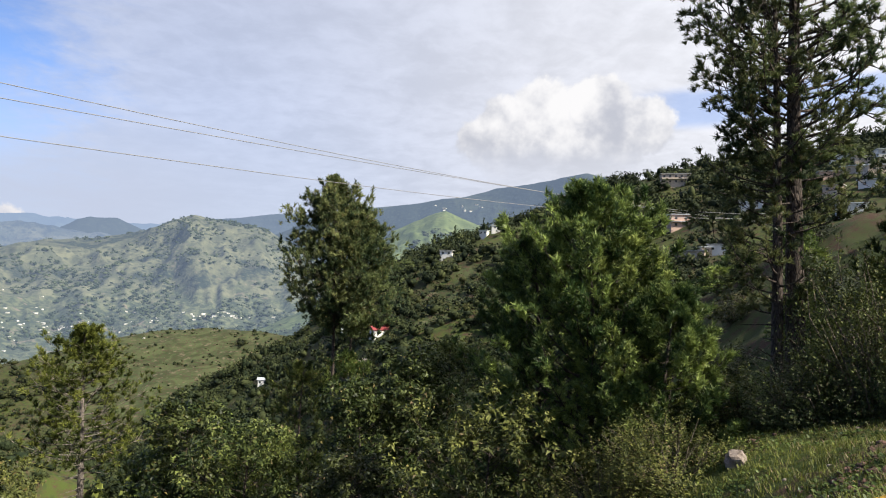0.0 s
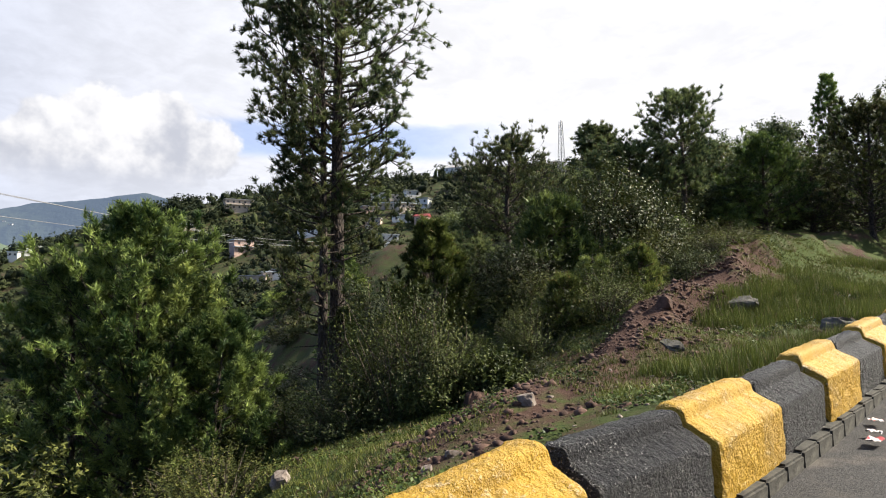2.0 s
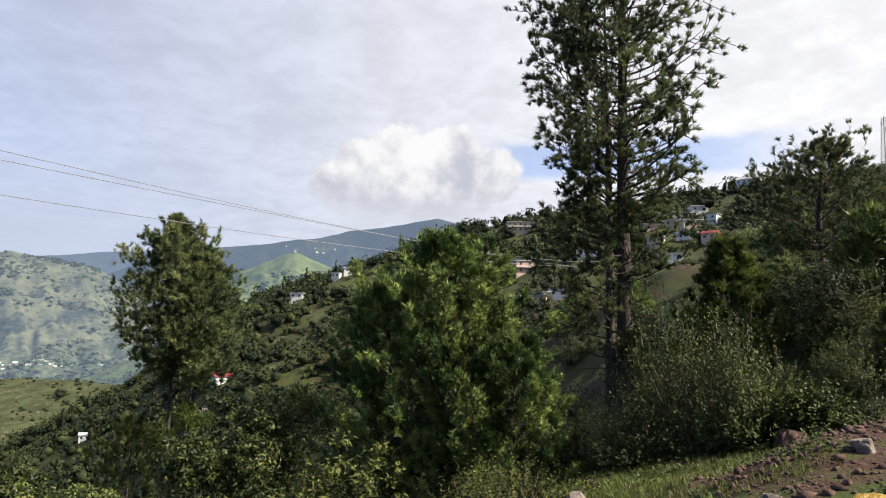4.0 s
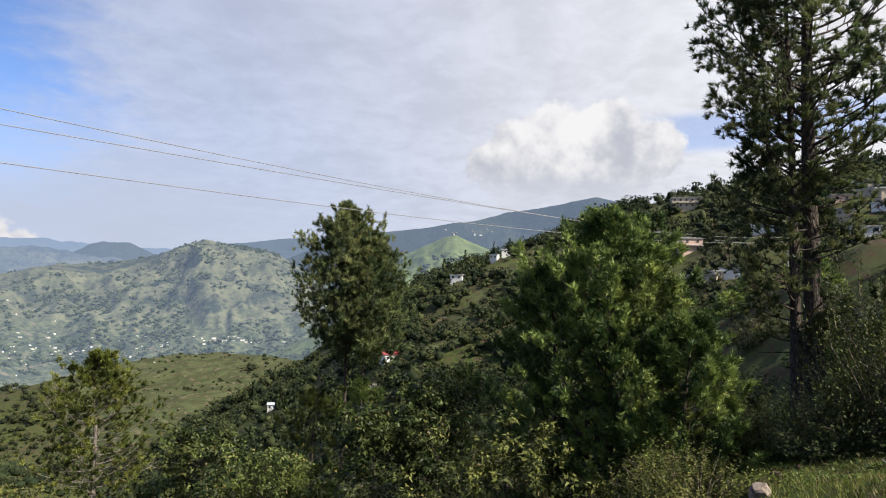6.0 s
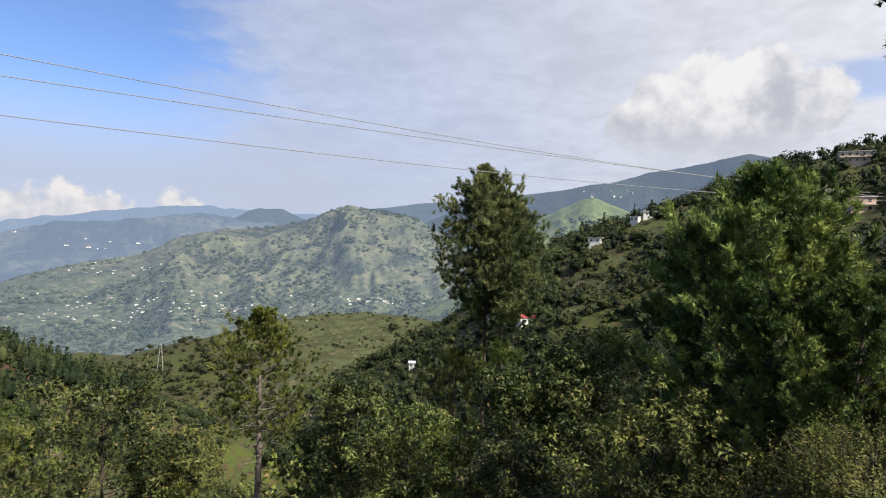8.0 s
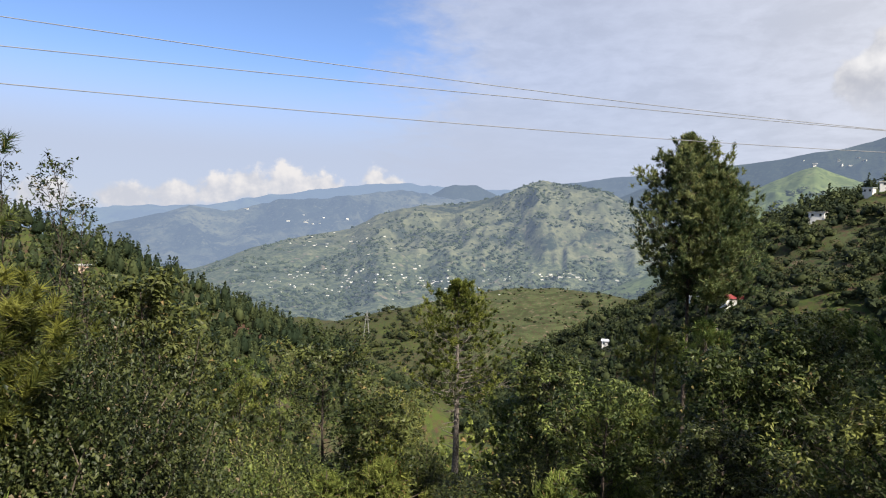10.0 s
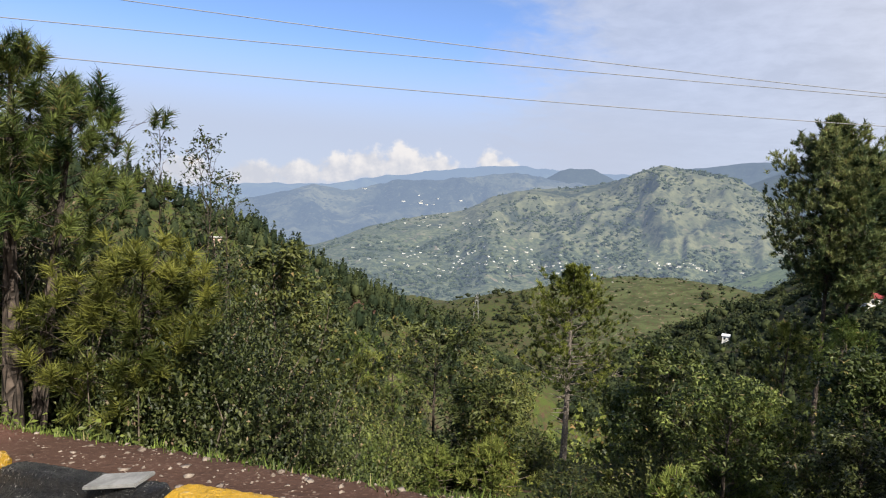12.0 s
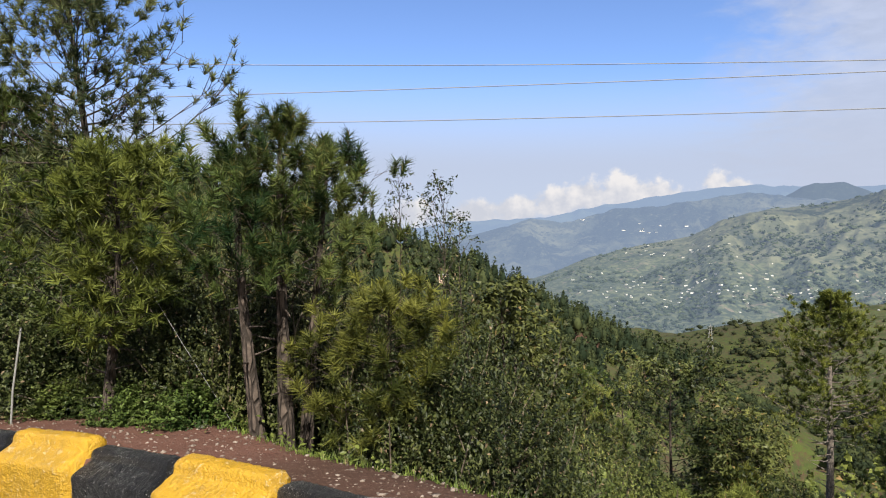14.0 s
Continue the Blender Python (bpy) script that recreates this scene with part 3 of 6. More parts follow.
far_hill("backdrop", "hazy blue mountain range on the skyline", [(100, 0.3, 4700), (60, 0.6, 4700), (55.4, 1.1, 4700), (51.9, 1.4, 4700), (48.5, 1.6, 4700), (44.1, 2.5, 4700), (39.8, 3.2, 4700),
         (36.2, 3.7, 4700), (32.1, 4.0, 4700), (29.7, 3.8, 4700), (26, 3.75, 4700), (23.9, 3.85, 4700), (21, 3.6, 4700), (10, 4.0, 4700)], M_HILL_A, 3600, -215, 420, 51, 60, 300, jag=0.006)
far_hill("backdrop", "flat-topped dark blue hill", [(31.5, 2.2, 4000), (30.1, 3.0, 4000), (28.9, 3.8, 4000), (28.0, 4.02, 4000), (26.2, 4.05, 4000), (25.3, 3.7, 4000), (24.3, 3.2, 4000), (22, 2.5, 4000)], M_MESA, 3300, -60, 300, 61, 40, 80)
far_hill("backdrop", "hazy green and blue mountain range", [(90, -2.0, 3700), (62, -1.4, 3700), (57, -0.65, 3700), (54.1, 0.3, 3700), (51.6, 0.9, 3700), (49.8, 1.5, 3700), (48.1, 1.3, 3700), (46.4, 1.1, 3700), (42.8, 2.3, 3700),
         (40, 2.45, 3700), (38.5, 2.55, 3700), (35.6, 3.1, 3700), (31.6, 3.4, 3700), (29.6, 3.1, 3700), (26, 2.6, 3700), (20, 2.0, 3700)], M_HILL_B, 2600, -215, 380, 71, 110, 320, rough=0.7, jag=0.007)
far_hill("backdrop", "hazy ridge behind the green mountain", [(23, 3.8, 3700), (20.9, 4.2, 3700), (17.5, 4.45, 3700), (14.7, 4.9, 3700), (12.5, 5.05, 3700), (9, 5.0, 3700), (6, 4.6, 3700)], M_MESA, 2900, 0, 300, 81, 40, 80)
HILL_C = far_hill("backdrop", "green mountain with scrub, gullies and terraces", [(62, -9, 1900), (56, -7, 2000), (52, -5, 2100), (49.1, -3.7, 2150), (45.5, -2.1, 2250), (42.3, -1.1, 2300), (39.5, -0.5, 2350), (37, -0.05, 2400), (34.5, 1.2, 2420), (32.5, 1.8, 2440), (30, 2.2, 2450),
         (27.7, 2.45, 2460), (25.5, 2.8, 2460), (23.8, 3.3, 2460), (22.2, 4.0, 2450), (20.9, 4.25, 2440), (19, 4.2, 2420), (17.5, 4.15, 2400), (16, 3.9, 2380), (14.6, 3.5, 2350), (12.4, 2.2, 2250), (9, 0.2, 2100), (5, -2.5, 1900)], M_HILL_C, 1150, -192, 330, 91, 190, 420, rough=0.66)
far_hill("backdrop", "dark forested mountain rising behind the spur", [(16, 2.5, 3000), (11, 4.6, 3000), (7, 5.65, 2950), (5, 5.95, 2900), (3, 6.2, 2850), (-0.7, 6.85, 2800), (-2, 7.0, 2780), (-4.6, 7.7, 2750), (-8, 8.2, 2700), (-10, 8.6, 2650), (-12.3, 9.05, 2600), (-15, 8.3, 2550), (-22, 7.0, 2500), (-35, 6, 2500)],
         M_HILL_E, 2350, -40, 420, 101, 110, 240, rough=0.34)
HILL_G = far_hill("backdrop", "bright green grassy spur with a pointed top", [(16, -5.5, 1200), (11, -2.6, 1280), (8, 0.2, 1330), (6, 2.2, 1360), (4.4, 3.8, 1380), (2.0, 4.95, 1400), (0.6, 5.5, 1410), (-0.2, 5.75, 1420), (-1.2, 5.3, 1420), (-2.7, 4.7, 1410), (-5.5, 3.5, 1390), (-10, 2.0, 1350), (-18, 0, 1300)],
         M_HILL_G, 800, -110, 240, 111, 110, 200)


# ---------------------------------------------------------------- plants: mesh makers
def unit(v):
    return v / np.maximum(np.linalg.norm(v, axis=-1, keepdims=True), 1e-9)


def across(v):
    """A random direction square to each v."""
    r = rng.normal(size=v.shape)
    r -= (r * v).sum(-1, keepdims=True) * v
    return unit(r)


def needle_mesh(name, at, way, count, length, width, spread, mat, back=0.5, droop=0.12, tone=None):
    """Brushes of thin needles: at and way give each shoot's tip and direction."""
    at, way = np.asarray(at), unit(np.asarray(way))
    n = len(at)
    P, W = np.repeat(at, count, 0), np.repeat(way, count, 0)
    L = length * rng.uniform(0.65, 1.15, (n * count, 1))
    root = P - W * (rng.random((n * count, 1)) * back * length)
    side = across(W)
    d = unit(W * rng.uniform(0.25, 1.0, (n * count, 1)) + side * spread * rng.uniform(0.4, 1.0, (n * count, 1)))
    tip = root + d * L
    tip[:, 2] -= droop * L[:, 0] * rng.random(n * count)
    e = across(d) * width * rng.uniform(0.7, 1.2, (n * count, 1)) * 0.5
    v = np.stack([root - e, root + e, tip], 1).reshape(-1, 3)
    if tone is None:
        tone = rng.uniform(-0.4, 0.4, n)
    return mesh_of(name, v, np.arange(len(v)).reshape(-1, 3), mat, tone=np.repeat(tone, count * 3))


def leaf_mesh(name, at, way, length, width, mat, flat=0.35, plain=False, up=None, tone=None):
    """Pointed leaves, each folded a little along its middle."""
    at, way = np.asarray(at), unit(np.asarray(way))
    n = len(at)
    L = length * rng.uniform(0.6, 1.2, (n, 1))
    if up is None:
        up = unit(rng.normal(size=(n, 3)) * (1 - flat) + np.array([0, 0, 1.0]) * flat)
    way = unit(way - up * (way * up).sum(-1, keepdims=True) * 0.8)
    e = unit(np.cross(way, up)) * width * 0.5 * rng.uniform(0.7, 1.2, (n, 1))
    k = unit(np.cross(e, way)) * width * 0.18
    if plain:
        v = np.stack([at - e * 0.9, at + e * 0.9 + k, at + way * L], 1).reshape(-1, 3)
        return mesh_of(name, v, np.arange(n * 3).reshape(-1, 3), mat, tone=None if tone is None else np.repeat(tone, 3))
    mid = at + way * L * 0.5
    v = np.stack([at, mid - e + k, at + way * L, mid + e + k], 1).reshape(-1, 3)
    i = np.arange(n)[:, None] * 4
    return mesh_of(name, v, np.vstack([i + [0, 1, 2], i + [0, 2, 3]]), mat, tone=None if tone is None else np.repeat(tone, 4))


class Tubes:
    """Tapered limbs, all in one mesh."""

    def __init__(self):
        self.v, self.f, self.n = [], [], 0

    def add(self, pts, radii, sides=6):
        pts = np.asarray(pts, float)
        tang = unit(np.gradient(pts, axis=0))
        ref = np.array([0.31, 0.95, 0.05]) if abs(tang[0, 2]) > 0.6 else np.array([0.05, 0.1, 1.0])
        a = unit(np.cross(tang, ref))
        b = np.cross(tang, a)
        th = np.linspace(0, 2 * math.pi, sides, endpoint=False)
        ring = a[:, None] * np.cos(th)[None, :, None] + b[:, None] * np.sin(th)[None, :, None]
        v = pts[:, None] + ring * np.asarray(radii, float)[:, None, None]
        i = np.arange(len(pts) * sides).reshape(len(pts), sides) + self.n
        p, q = i[:-1], i[1:]
        self.f.append(np.stack([p, np.roll(p, -1, 1), np.roll(q, -1, 1), q], -1).reshape(-1, 4))
        self.v.append(v.reshape(-1, 3))
        self.n += len(pts) * sides

    def mesh(self, name, mat):
        return mesh_of(name, np.vstack(self.v), np.vstack(self.f), mat, smooth=True)


def stem_line(h, lean=(0, 0), bend=0.15, n=14):
    t = np.linspace(0, 1, n)
    ph = rng.uniform(0, 6.28, 2)
    x = lean[0] * t + bend * np.sin(t * 4 + ph[0]) * t
    y = lean[1] * t + bend * np.sin(t * 3.3 + ph[1]) * t
    return np.stack([x, y, t * h - 0.3 * (1 - t)], -1)


def pine(name, label, at, h, r0, shape, limbs, twigs, tufts, needles, nl, nw, mat, lean=(0, 0), rise=0.35, curl=0.25, sun_side=None, spread=0.75,
         bare=0, group="", turn=0.0, droop=0.12, bend=0.12, inner=1.3, bark=None, back=0.5, leafy=0.0, plume=0.0, ragged=(0.55, 1.12), brush=0.0):
    """shape: (height share, crown radius) from the crown's foot to its top. limbs, twigs per limb, tufts per twig."""
    root = thing(name, label, "tree", at, group, turn)
    line = stem_line(h, lean, bend)
    tt = np.linspace(0, 1, len(line))
    st = Tubes()
    rad = r0 * (1 - 0.88 * tt ** 0.9)
    rad[0] *= 1.35
    st.add(line, rad, 10)
    br = st
    hs, ws = np.array([s[0] for s in shape]), np.array([s[1] for s in shape])
    tips, ways, tones = [], [], []
    lo, hi = hs[0], hs[-1]
    for k in range(limbs):
        f = lo + (hi - lo) * ((k + rng.random()) / limbs) ** 0.92
        w = float(np.interp(f, hs, ws)) * rng.uniform(*ragged)
        shade_of = rng.uniform(-0.45, 0.45)
        a = k * 2.4 + rng.uniform(-0.6, 0.6)
        if sun_side is not None and rng.random() < 0.35:
            a = sun_side + rng.normal() * 0.7
        base = np.array([np.interp(f, tt, line[:, i]) for i in range(3)])
        o = np.array([math.cos(a), math.sin(a), 0])
        e = rise * rng.uniform(0.5, 1.4) * (0.35 + 0.9 * (f - lo) / max(hi - lo, 1e-6))
        s = np.linspace(0, 1, 7)[:, None]
        sway = np.array([-o[1], o[0], 0]) * rng.normal() * 0.12 * w
        path = base + o * w * s + np.array([0, 0, 1.0]) * w * (e * s + curl * s * s - 0.12 * s) + sway * s * s
        lr = max(0.25 * r0 * (1 - f * 0.7), 0.012) * min(1.0, 0.35 + w / 2.5)
        br.add(path, lr * (1 - 0.85 * s[:, 0]), 5)
        for j in range(twigs):
            q = 1.0 - 0.72 * rng.random() ** inner
            p = np.array([np.interp(q, s[:, 0], path[:, i]) for i in range(3)])
            dr = unit(o * rng.uniform(0.2, 1.0) + across(o[None])[0] * 0.75 + np.array([0, 0, 0.35]))
            tl = w * rng.uniform(0.12, 0.34) + 0.08
            if plume:
                q = 1.0 - 0.55 * rng.random() ** 1.3
                p = np.array([np.interp(q, s[:, 0], path[:, i]) for i in range(3)])
                dr = unit(o * rng.uniform(0.5, 1.0) + across(o[None])[0] * 0.7 + np.array([0, 0, 0.25 + 0.5 * q]))
                tl = plume * rng.uniform(0.4, 1.1) * (1.25 - 0.5 * q)
            end = p + dr * tl + np.array([0, 0, curl * 0.35 * tl])
            br.add(np.stack([p, (p + end) / 2 + np.array([0, 0, -0.04 * tl]), end]), [lr * 0.42, lr * 0.3, lr * 0.14], 3)
            for m in range(tufts):
                g = 1.0 if m == 0 else rng.uniform(0.45, 1.0)
                tips.append(p + (end - p) * g + rng.normal(size=3) * 0.05 * tl)
                tones.append(shade_of + rng.uniform(-0.2, 0.2))
                ways.append(unit(dr * (0.8 - 0.5 * brush) + np.array([0, 0, 0.75 + 0.4 * (f - lo) + brush * (0.2 if q < 0.6 else 0.9)]) + rng.normal(size=3) * 0.35))
    for k in range(bare if lo > 0.18 else 0):
        f = rng.uniform(max(lo * 0.45, 0.12), lo * 1.05)
        a = rng.uniform(0, 6.28)
        base = np.array([np.interp(f, tt, line[:, i]) for i in range(3)])
        o = np.array([math.cos(a), math.sin(a), rng.uniform(-0.15, 0.35)])
        w = rng.uniform(0.15, 0.5) * ws.max()
        s = np.linspace(0, 1, 5)[:, None]
        br.add(base + o * w * s + across(o[None])[0] * w * 0.15 * s * s, r0 * 0.16 * (1 - 0.8 * s[:, 0]), 5)
    child("trunk", br.mesh("trunk", bark or M_BARK), root)
    if leafy:
        n = len(tips) * needles
        off = unit(rng.normal(size=(n, 3))) * rng.uniform(0.35, 1.0, (n, 1))
        P = np.repeat(np.array(tips), needles, 0) + off * leafy * np.repeat(rng.uniform(0.7, 1.25, (len(tips), 1)), needles, 0) * np.array([1, 1, 0.7])
        face = unit(off + np.array([0, 0, 0.7]) + rng.normal(size=(n, 3)) * 0.4)
        me = leaf_mesh("crown", P, unit(off + rng.normal(size=(n, 3)) * 0.8), nl, nw, mat, plain=True, up=face, tone=np.repeat(np.array(tones), needles))
    else:
        me = needle_mesh("crown", np.array(tips), np.array(ways), needles, nl, nw, spread, mat, back=back, droop=droop, tone=np.array(tones))
    tagged(child("crown", me, root), kind="stuff")
    return root


def bush_data(size, lobes, leaves, length, width, mat, twig_mat, twigs=14, shoots=0, lumpy=0.3, upright=0.4, hollow=0.62, sprig=0.26, plain=False):
    """Leaf mesh and twig mesh of one bush of that size (half-widths in x and y, height): masses of sprigs with leaves set along them."""
    sx, sy, sz = size
    span = np.array([sx, sy, sz])
    ld = unit(rng.normal(size=(lobes, 3)) + np.array([0, 0, 0.35]))
    ld[:, 2] = np.abs(ld[:, 2]) - 0.05
    lr = 1 + lumpy * rng.uniform(-1.0, 0.7, lobes)
    lt = rng.uniform(-0.3, 0.3, lobes)
    per = 12
    n = leaves // per
    k = rng.integers(lobes, size=n)
    d = unit(ld[k] + rng.normal(size=(n, 3)) * 0.26)
    r = (rng.uniform(hollow, 1.0, (n, 1)) ** 0.7) * lr[k, None] * 0.86
    c = d * r * span
    c[:, 2] = np.abs(c[:, 2]) + 0.03 * sz
    way = unit(d * 0.8 + np.array([0, 0, upright]) + rng.normal(size=(n, 3)) * 0.42)
    slen = sprig * (sx + sy + sz) / 3 * rng.uniform(0.5, 1.25, (n, 1))
    q = rng.random((n, per, 1))
    P = c[:, None] + way[:, None] * slen[:, None] * q
    side = across(np.repeat(way, per, 0)).reshape(n, per, 3)
    out = unit(way[:, None] * (0.35 + 0.6 * q) + side * 0.9)
    face = unit(np.cross(out, np.cross(way[:, None], out)) + np.array([0, 0, 0.6]) + rng.normal(size=P.shape) * 0.25)
    tone = np.repeat(lt[k] + rng.uniform(-0.25, 0.25, n), per)
    P, out, face = P.reshape(-1, 3), out.reshape(-1, 3), face.reshape(-1, 3)
    P[:, 2] = np.maximum(P[:, 2], 0.02)
    # inner leaves, toned darker to paint in the shade inside the bush
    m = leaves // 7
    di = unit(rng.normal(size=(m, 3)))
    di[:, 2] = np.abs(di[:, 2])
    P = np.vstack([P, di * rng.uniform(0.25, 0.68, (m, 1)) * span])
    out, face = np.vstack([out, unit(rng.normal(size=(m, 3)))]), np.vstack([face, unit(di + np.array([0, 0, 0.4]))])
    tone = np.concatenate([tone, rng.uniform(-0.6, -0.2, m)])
    tw = Tubes()
    for j in range(twigs):
        g = rng.integers(n)
        e = c[g] + way[g] * slen[g] * 0.9
        b = np.array([e[0] * 0.12, e[1] * 0.12, -0.1])
        mid_ = (b + e) / 2 + rng.normal(size=3) * 0.06 * sz + np.array([0, 0, 0.12 * sz])
        tw.add(np.stack([b, mid_, e]), np.array([0.014, 0.009, 0.003]) * (0.4 + 0.5 * sz), 4)
    for j in range(shoots):
        g = rng.integers(n)
        b = c[g]
        e = b + unit(way[g] + np.array([0, 0, 0.9])) * sz * rng.uniform(0.22, 0.42)
        tw.add(np.stack([b, (b + e) / 2 + rng.normal(size=3) * 0.03, e]), np.array([0.008, 0.006, 0.003]) * (0.5 + 0.4 * sz), 4)
        qq = rng.random((26, 1))
        P = np.vstack([P, b + (e - b) * (0.15 + 0.85 * qq)])
        o2 = unit(across(np.repeat(unit(e - b)[None], 26, 0)) + unit(e - b) * 0.7)
        out, face = np.vstack([out, o2]), np.vstack([face, unit(rng.normal(size=(26, 3)) * 0.5 + np.array([0, 0, 0.8]))])
        tone = np.concatenate([tone, np.full(26, 0.2)])
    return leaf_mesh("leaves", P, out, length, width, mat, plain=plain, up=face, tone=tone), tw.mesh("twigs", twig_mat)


def sapling_data(tufts, needles, nl, nw, mat, pointed=0.8):
    """Needle tufts and stems of a bushy young conifer, one metre in half-width and in height: limbs with brushes along their outer part."""
    limbs = max(tufts // 9, 8)
    fl = (np.arange(limbs) + rng.random(limbs)) / limbs
    al = np.arange(limbs) * 2.4 + rng.uniform(-0.5, 0.5, limbs)
    rl = (1 - fl * pointed) * rng.uniform(0.72, 1.08, limbs)
    k = rng.integers(limbs, size=tufts)
    q = 1 - 0.6 * rng.random(tufts) ** 1.2
    a = al[k] + rng.normal(size=tufts) * 0.20
    r = rl[k] * q
    f = np.clip(fl[k] * 0.9 + 0.16 * q * rl[k] + rng.normal(size=tufts) * 0.025, 0.02, 1.0)
    at = np.stack([np.cos(a) * r, np.sin(a) * r, f], -1)
    way = np.stack([np.cos(a), np.sin(a), 0.75 + 0.9 * f], -1) + rng.normal(size=(tufts, 3)) * 0.35
    t = Tubes()
    t.add([(0, 0, -0.1), (0.02, 0.01, 0.5), (0, 0, 1.0)], [0.035, 0.02, 0.005], 6)
    for j in range(limbs):
        b = np.array([0, 0, fl[j] * 0.9])
        e = np.array([math.cos(al[j]) * rl[j], math.sin(al[j]) * rl[j], fl[j] * 0.9 + 0.16 * rl[j]])
        t.add(np.stack([b, (b + e) / 2 - np.array([0, 0, 0.02]), e]), [0.012, 0.009, 0.004], 4)
    tone = rng.uniform(-0.35, 0.35, limbs)[k] + rng.uniform(-0.2, 0.2, tufts)
    return needle_mesh("foliage", at, way, needles, nl, nw, 0.75, mat, tone=tone), t.mesh("brushwood", M_TWIG)


def bush(name, label, data, at, turn=0.0, scale=1.0, group="", category="bush"):
    root = thing(name, label, category, at, group, turn)
    root.scale = (scale, scale, scale) if isinstance(scale, (int, float)) else scale
    tagged(child("brushwood", data[1], root), kind="stuff")
    tagged(child("foliage", data[0], root), kind="stuff")
    return root


def on_land(az, d, sink=0.1):
    """A place on the ground, its azimuth counted from where the road is when that part of the view opens."""
    x, y, _ = pol(az, d)
    k = float(np.clip((az - 5) / 45, 0, 1))
    x, y = x - 0.56 * k, y - 0.23 * k
    return (x, y, land_at(x, y) - sink)


# ---------------------------------------------------------------- road and parapet
def asphalt_base(N):
    p = world_place(N)
    n = N.noise(p, 60.0, 4.0, 0.7)
    b = N.noise(p, 1.4, 4.0, 0.6)
    c = N.mix(N.step(n, 0.35, 0.7), (0.028, 0.027, 0.027), (0.080, 0.074, 0.068))
    return N.mix(N.step(b, 0.5, 0.75), c, (0.11, 0.095, 0.08)), n


def paint_base(colour, worn, grain, wear_at, speck, speck_at):
    def base(N):
        p = place(N)
        o = N.node("ShaderNodeObjectInfo").outputs["Random"]
        q = N.vec("ADD", p, (0, 0, 0))
        off = N.node("ShaderNodeCombineXYZ")
        N.put(off.inputs[0], N.math("MULTIPLY", o, 31.0))
        N.put(q.inputs[1], off.outputs[0])
        p = q.outputs[0]
        a = N.noise(p, 3.0, 5.0, 0.6)
        b = N.noise(p, grain, 5.0, 0.65)
        d = N.noise(p, 70.0, 3.0, 0.6)
        dirt = N.mix(N.step(a, 0.40, 0.68), colour, tuple(v * 0.72 for v in colour))
        c = N.mix(N.step(N.math("ADD", N.math("MULTIPLY", b, 0.7), N.math("MULTIPLY", a, 0.3)), wear_at, wear_at + 0.05), dirt, worn)
        c = N.mix(N.step(N.math("ADD", N.math("MULTIPLY", d, 0.75), N.math("MULTIPLY", a, 0.25)), speck_at, speck_at + 0.06), c, speck)
        return c, N.math("ADD", N.math("MULTIPLY", b, 0.75), N.math("MULTIPLY", d, 0.25))
    return base


def stone_base(dark, light, s):
    def base(N):
        p = place(N)
        a = N.noise(p, 3.0 * s, 5.0, 0.6)
        b = N.noise(p, 18.0 * s, 5.0, 0.65)
        return N.mix(N.step(N.math("ADD", N.math("MULTIPLY", a, 0.6), N.math("MULTIPLY", b, 0.4)), 0.35, 0.65), dark, light), N.math("ADD", a, N.math("MULTIPLY", b, 0.5))
    return base


M_ROAD = surface("worn_asphalt", asphalt_base, 0.85, 0.012)
M_YELLOW = surface("yellow_road_paint", paint_base((0.47, 0.272, 0.017), (0.48, 0.34, 0.15), 20.0, 0.565, (0.56, 0.42, 0.22), 0.60), 0.45, 0.05, spec=0.45)
# the pale specks are glints of the rough black coat, put into its colour
M_BLACK = surface("black_road_paint", paint_base((0.011, 0.011, 0.012), (0.10, 0.098, 0.095), 30.0, 0.62, (0.42, 0.41, 0.39), 0.585), 0.36, 0.10, spec=0.5)
M_KERB = surface("mossy_kerb_stone", stone_base((0.035, 0.033, 0.028), (0.13, 0.12, 0.10), 1.0), 0.9, 0.02)
M_STONE = surface("grey_brown_stone", stone_base((0.10, 0.075, 0.06), (0.30, 0.25, 0.21), 1.5), 0.9, 0.02)
M_CLOD = surface("brown_clods", stone_base((0.040, 0.023, 0.017), (0.135, 0.080, 0.060), 1.5), 0.95, 0.01)
M_SLAB = surface("grey_stone_slab", stone_base((0.12, 0.12, 0.12), (0.22, 0.22, 0.22), 2.0), 0.8, 0.004)

ex = np.concatenate([np.arange(-40, -10, 1.0), np.arange(-10, 12, 0.1), np.arange(12, 50, 1.0)])
kern = np.hanning(25)[1:-1]
ey = np.interp(ex, EDGE_X, EDGE_Y)
mid = (ex > -11) & (ex < 13)
sm = np.convolve(np.pad(np.interp(np.arange(-14, 17, 0.1), EDGE_X, EDGE_Y), 0), kern / kern.sum(), "same")
ey[mid] = np.interp(ex[mid], np.arange(-14, 17, 0.1), sm)
arc = np.concatenate([[0], np.cumsum(np.hypot(np.diff(ex), np.diff(ey)))])
arc -= np.interp(4.12, ex, arc)


def edge_at(s):
    """Place and heading (degrees) of the parapet's road face, s metres along it."""
    x, y = float(np.interp(s, arc, ex)), float(np.interp(s, arc, ey))
    x2, y2 = float(np.interp(s + 0.3, arc, ex)), float(np.interp(s + 0.3, arc, ey))
    x1, y1 = float(np.interp(s - 0.3, arc, ex)), float(np.interp(s - 0.3, arc, ey))
    return x, y, math.degrees(math.atan2(y2 - y1, x2 - x1))


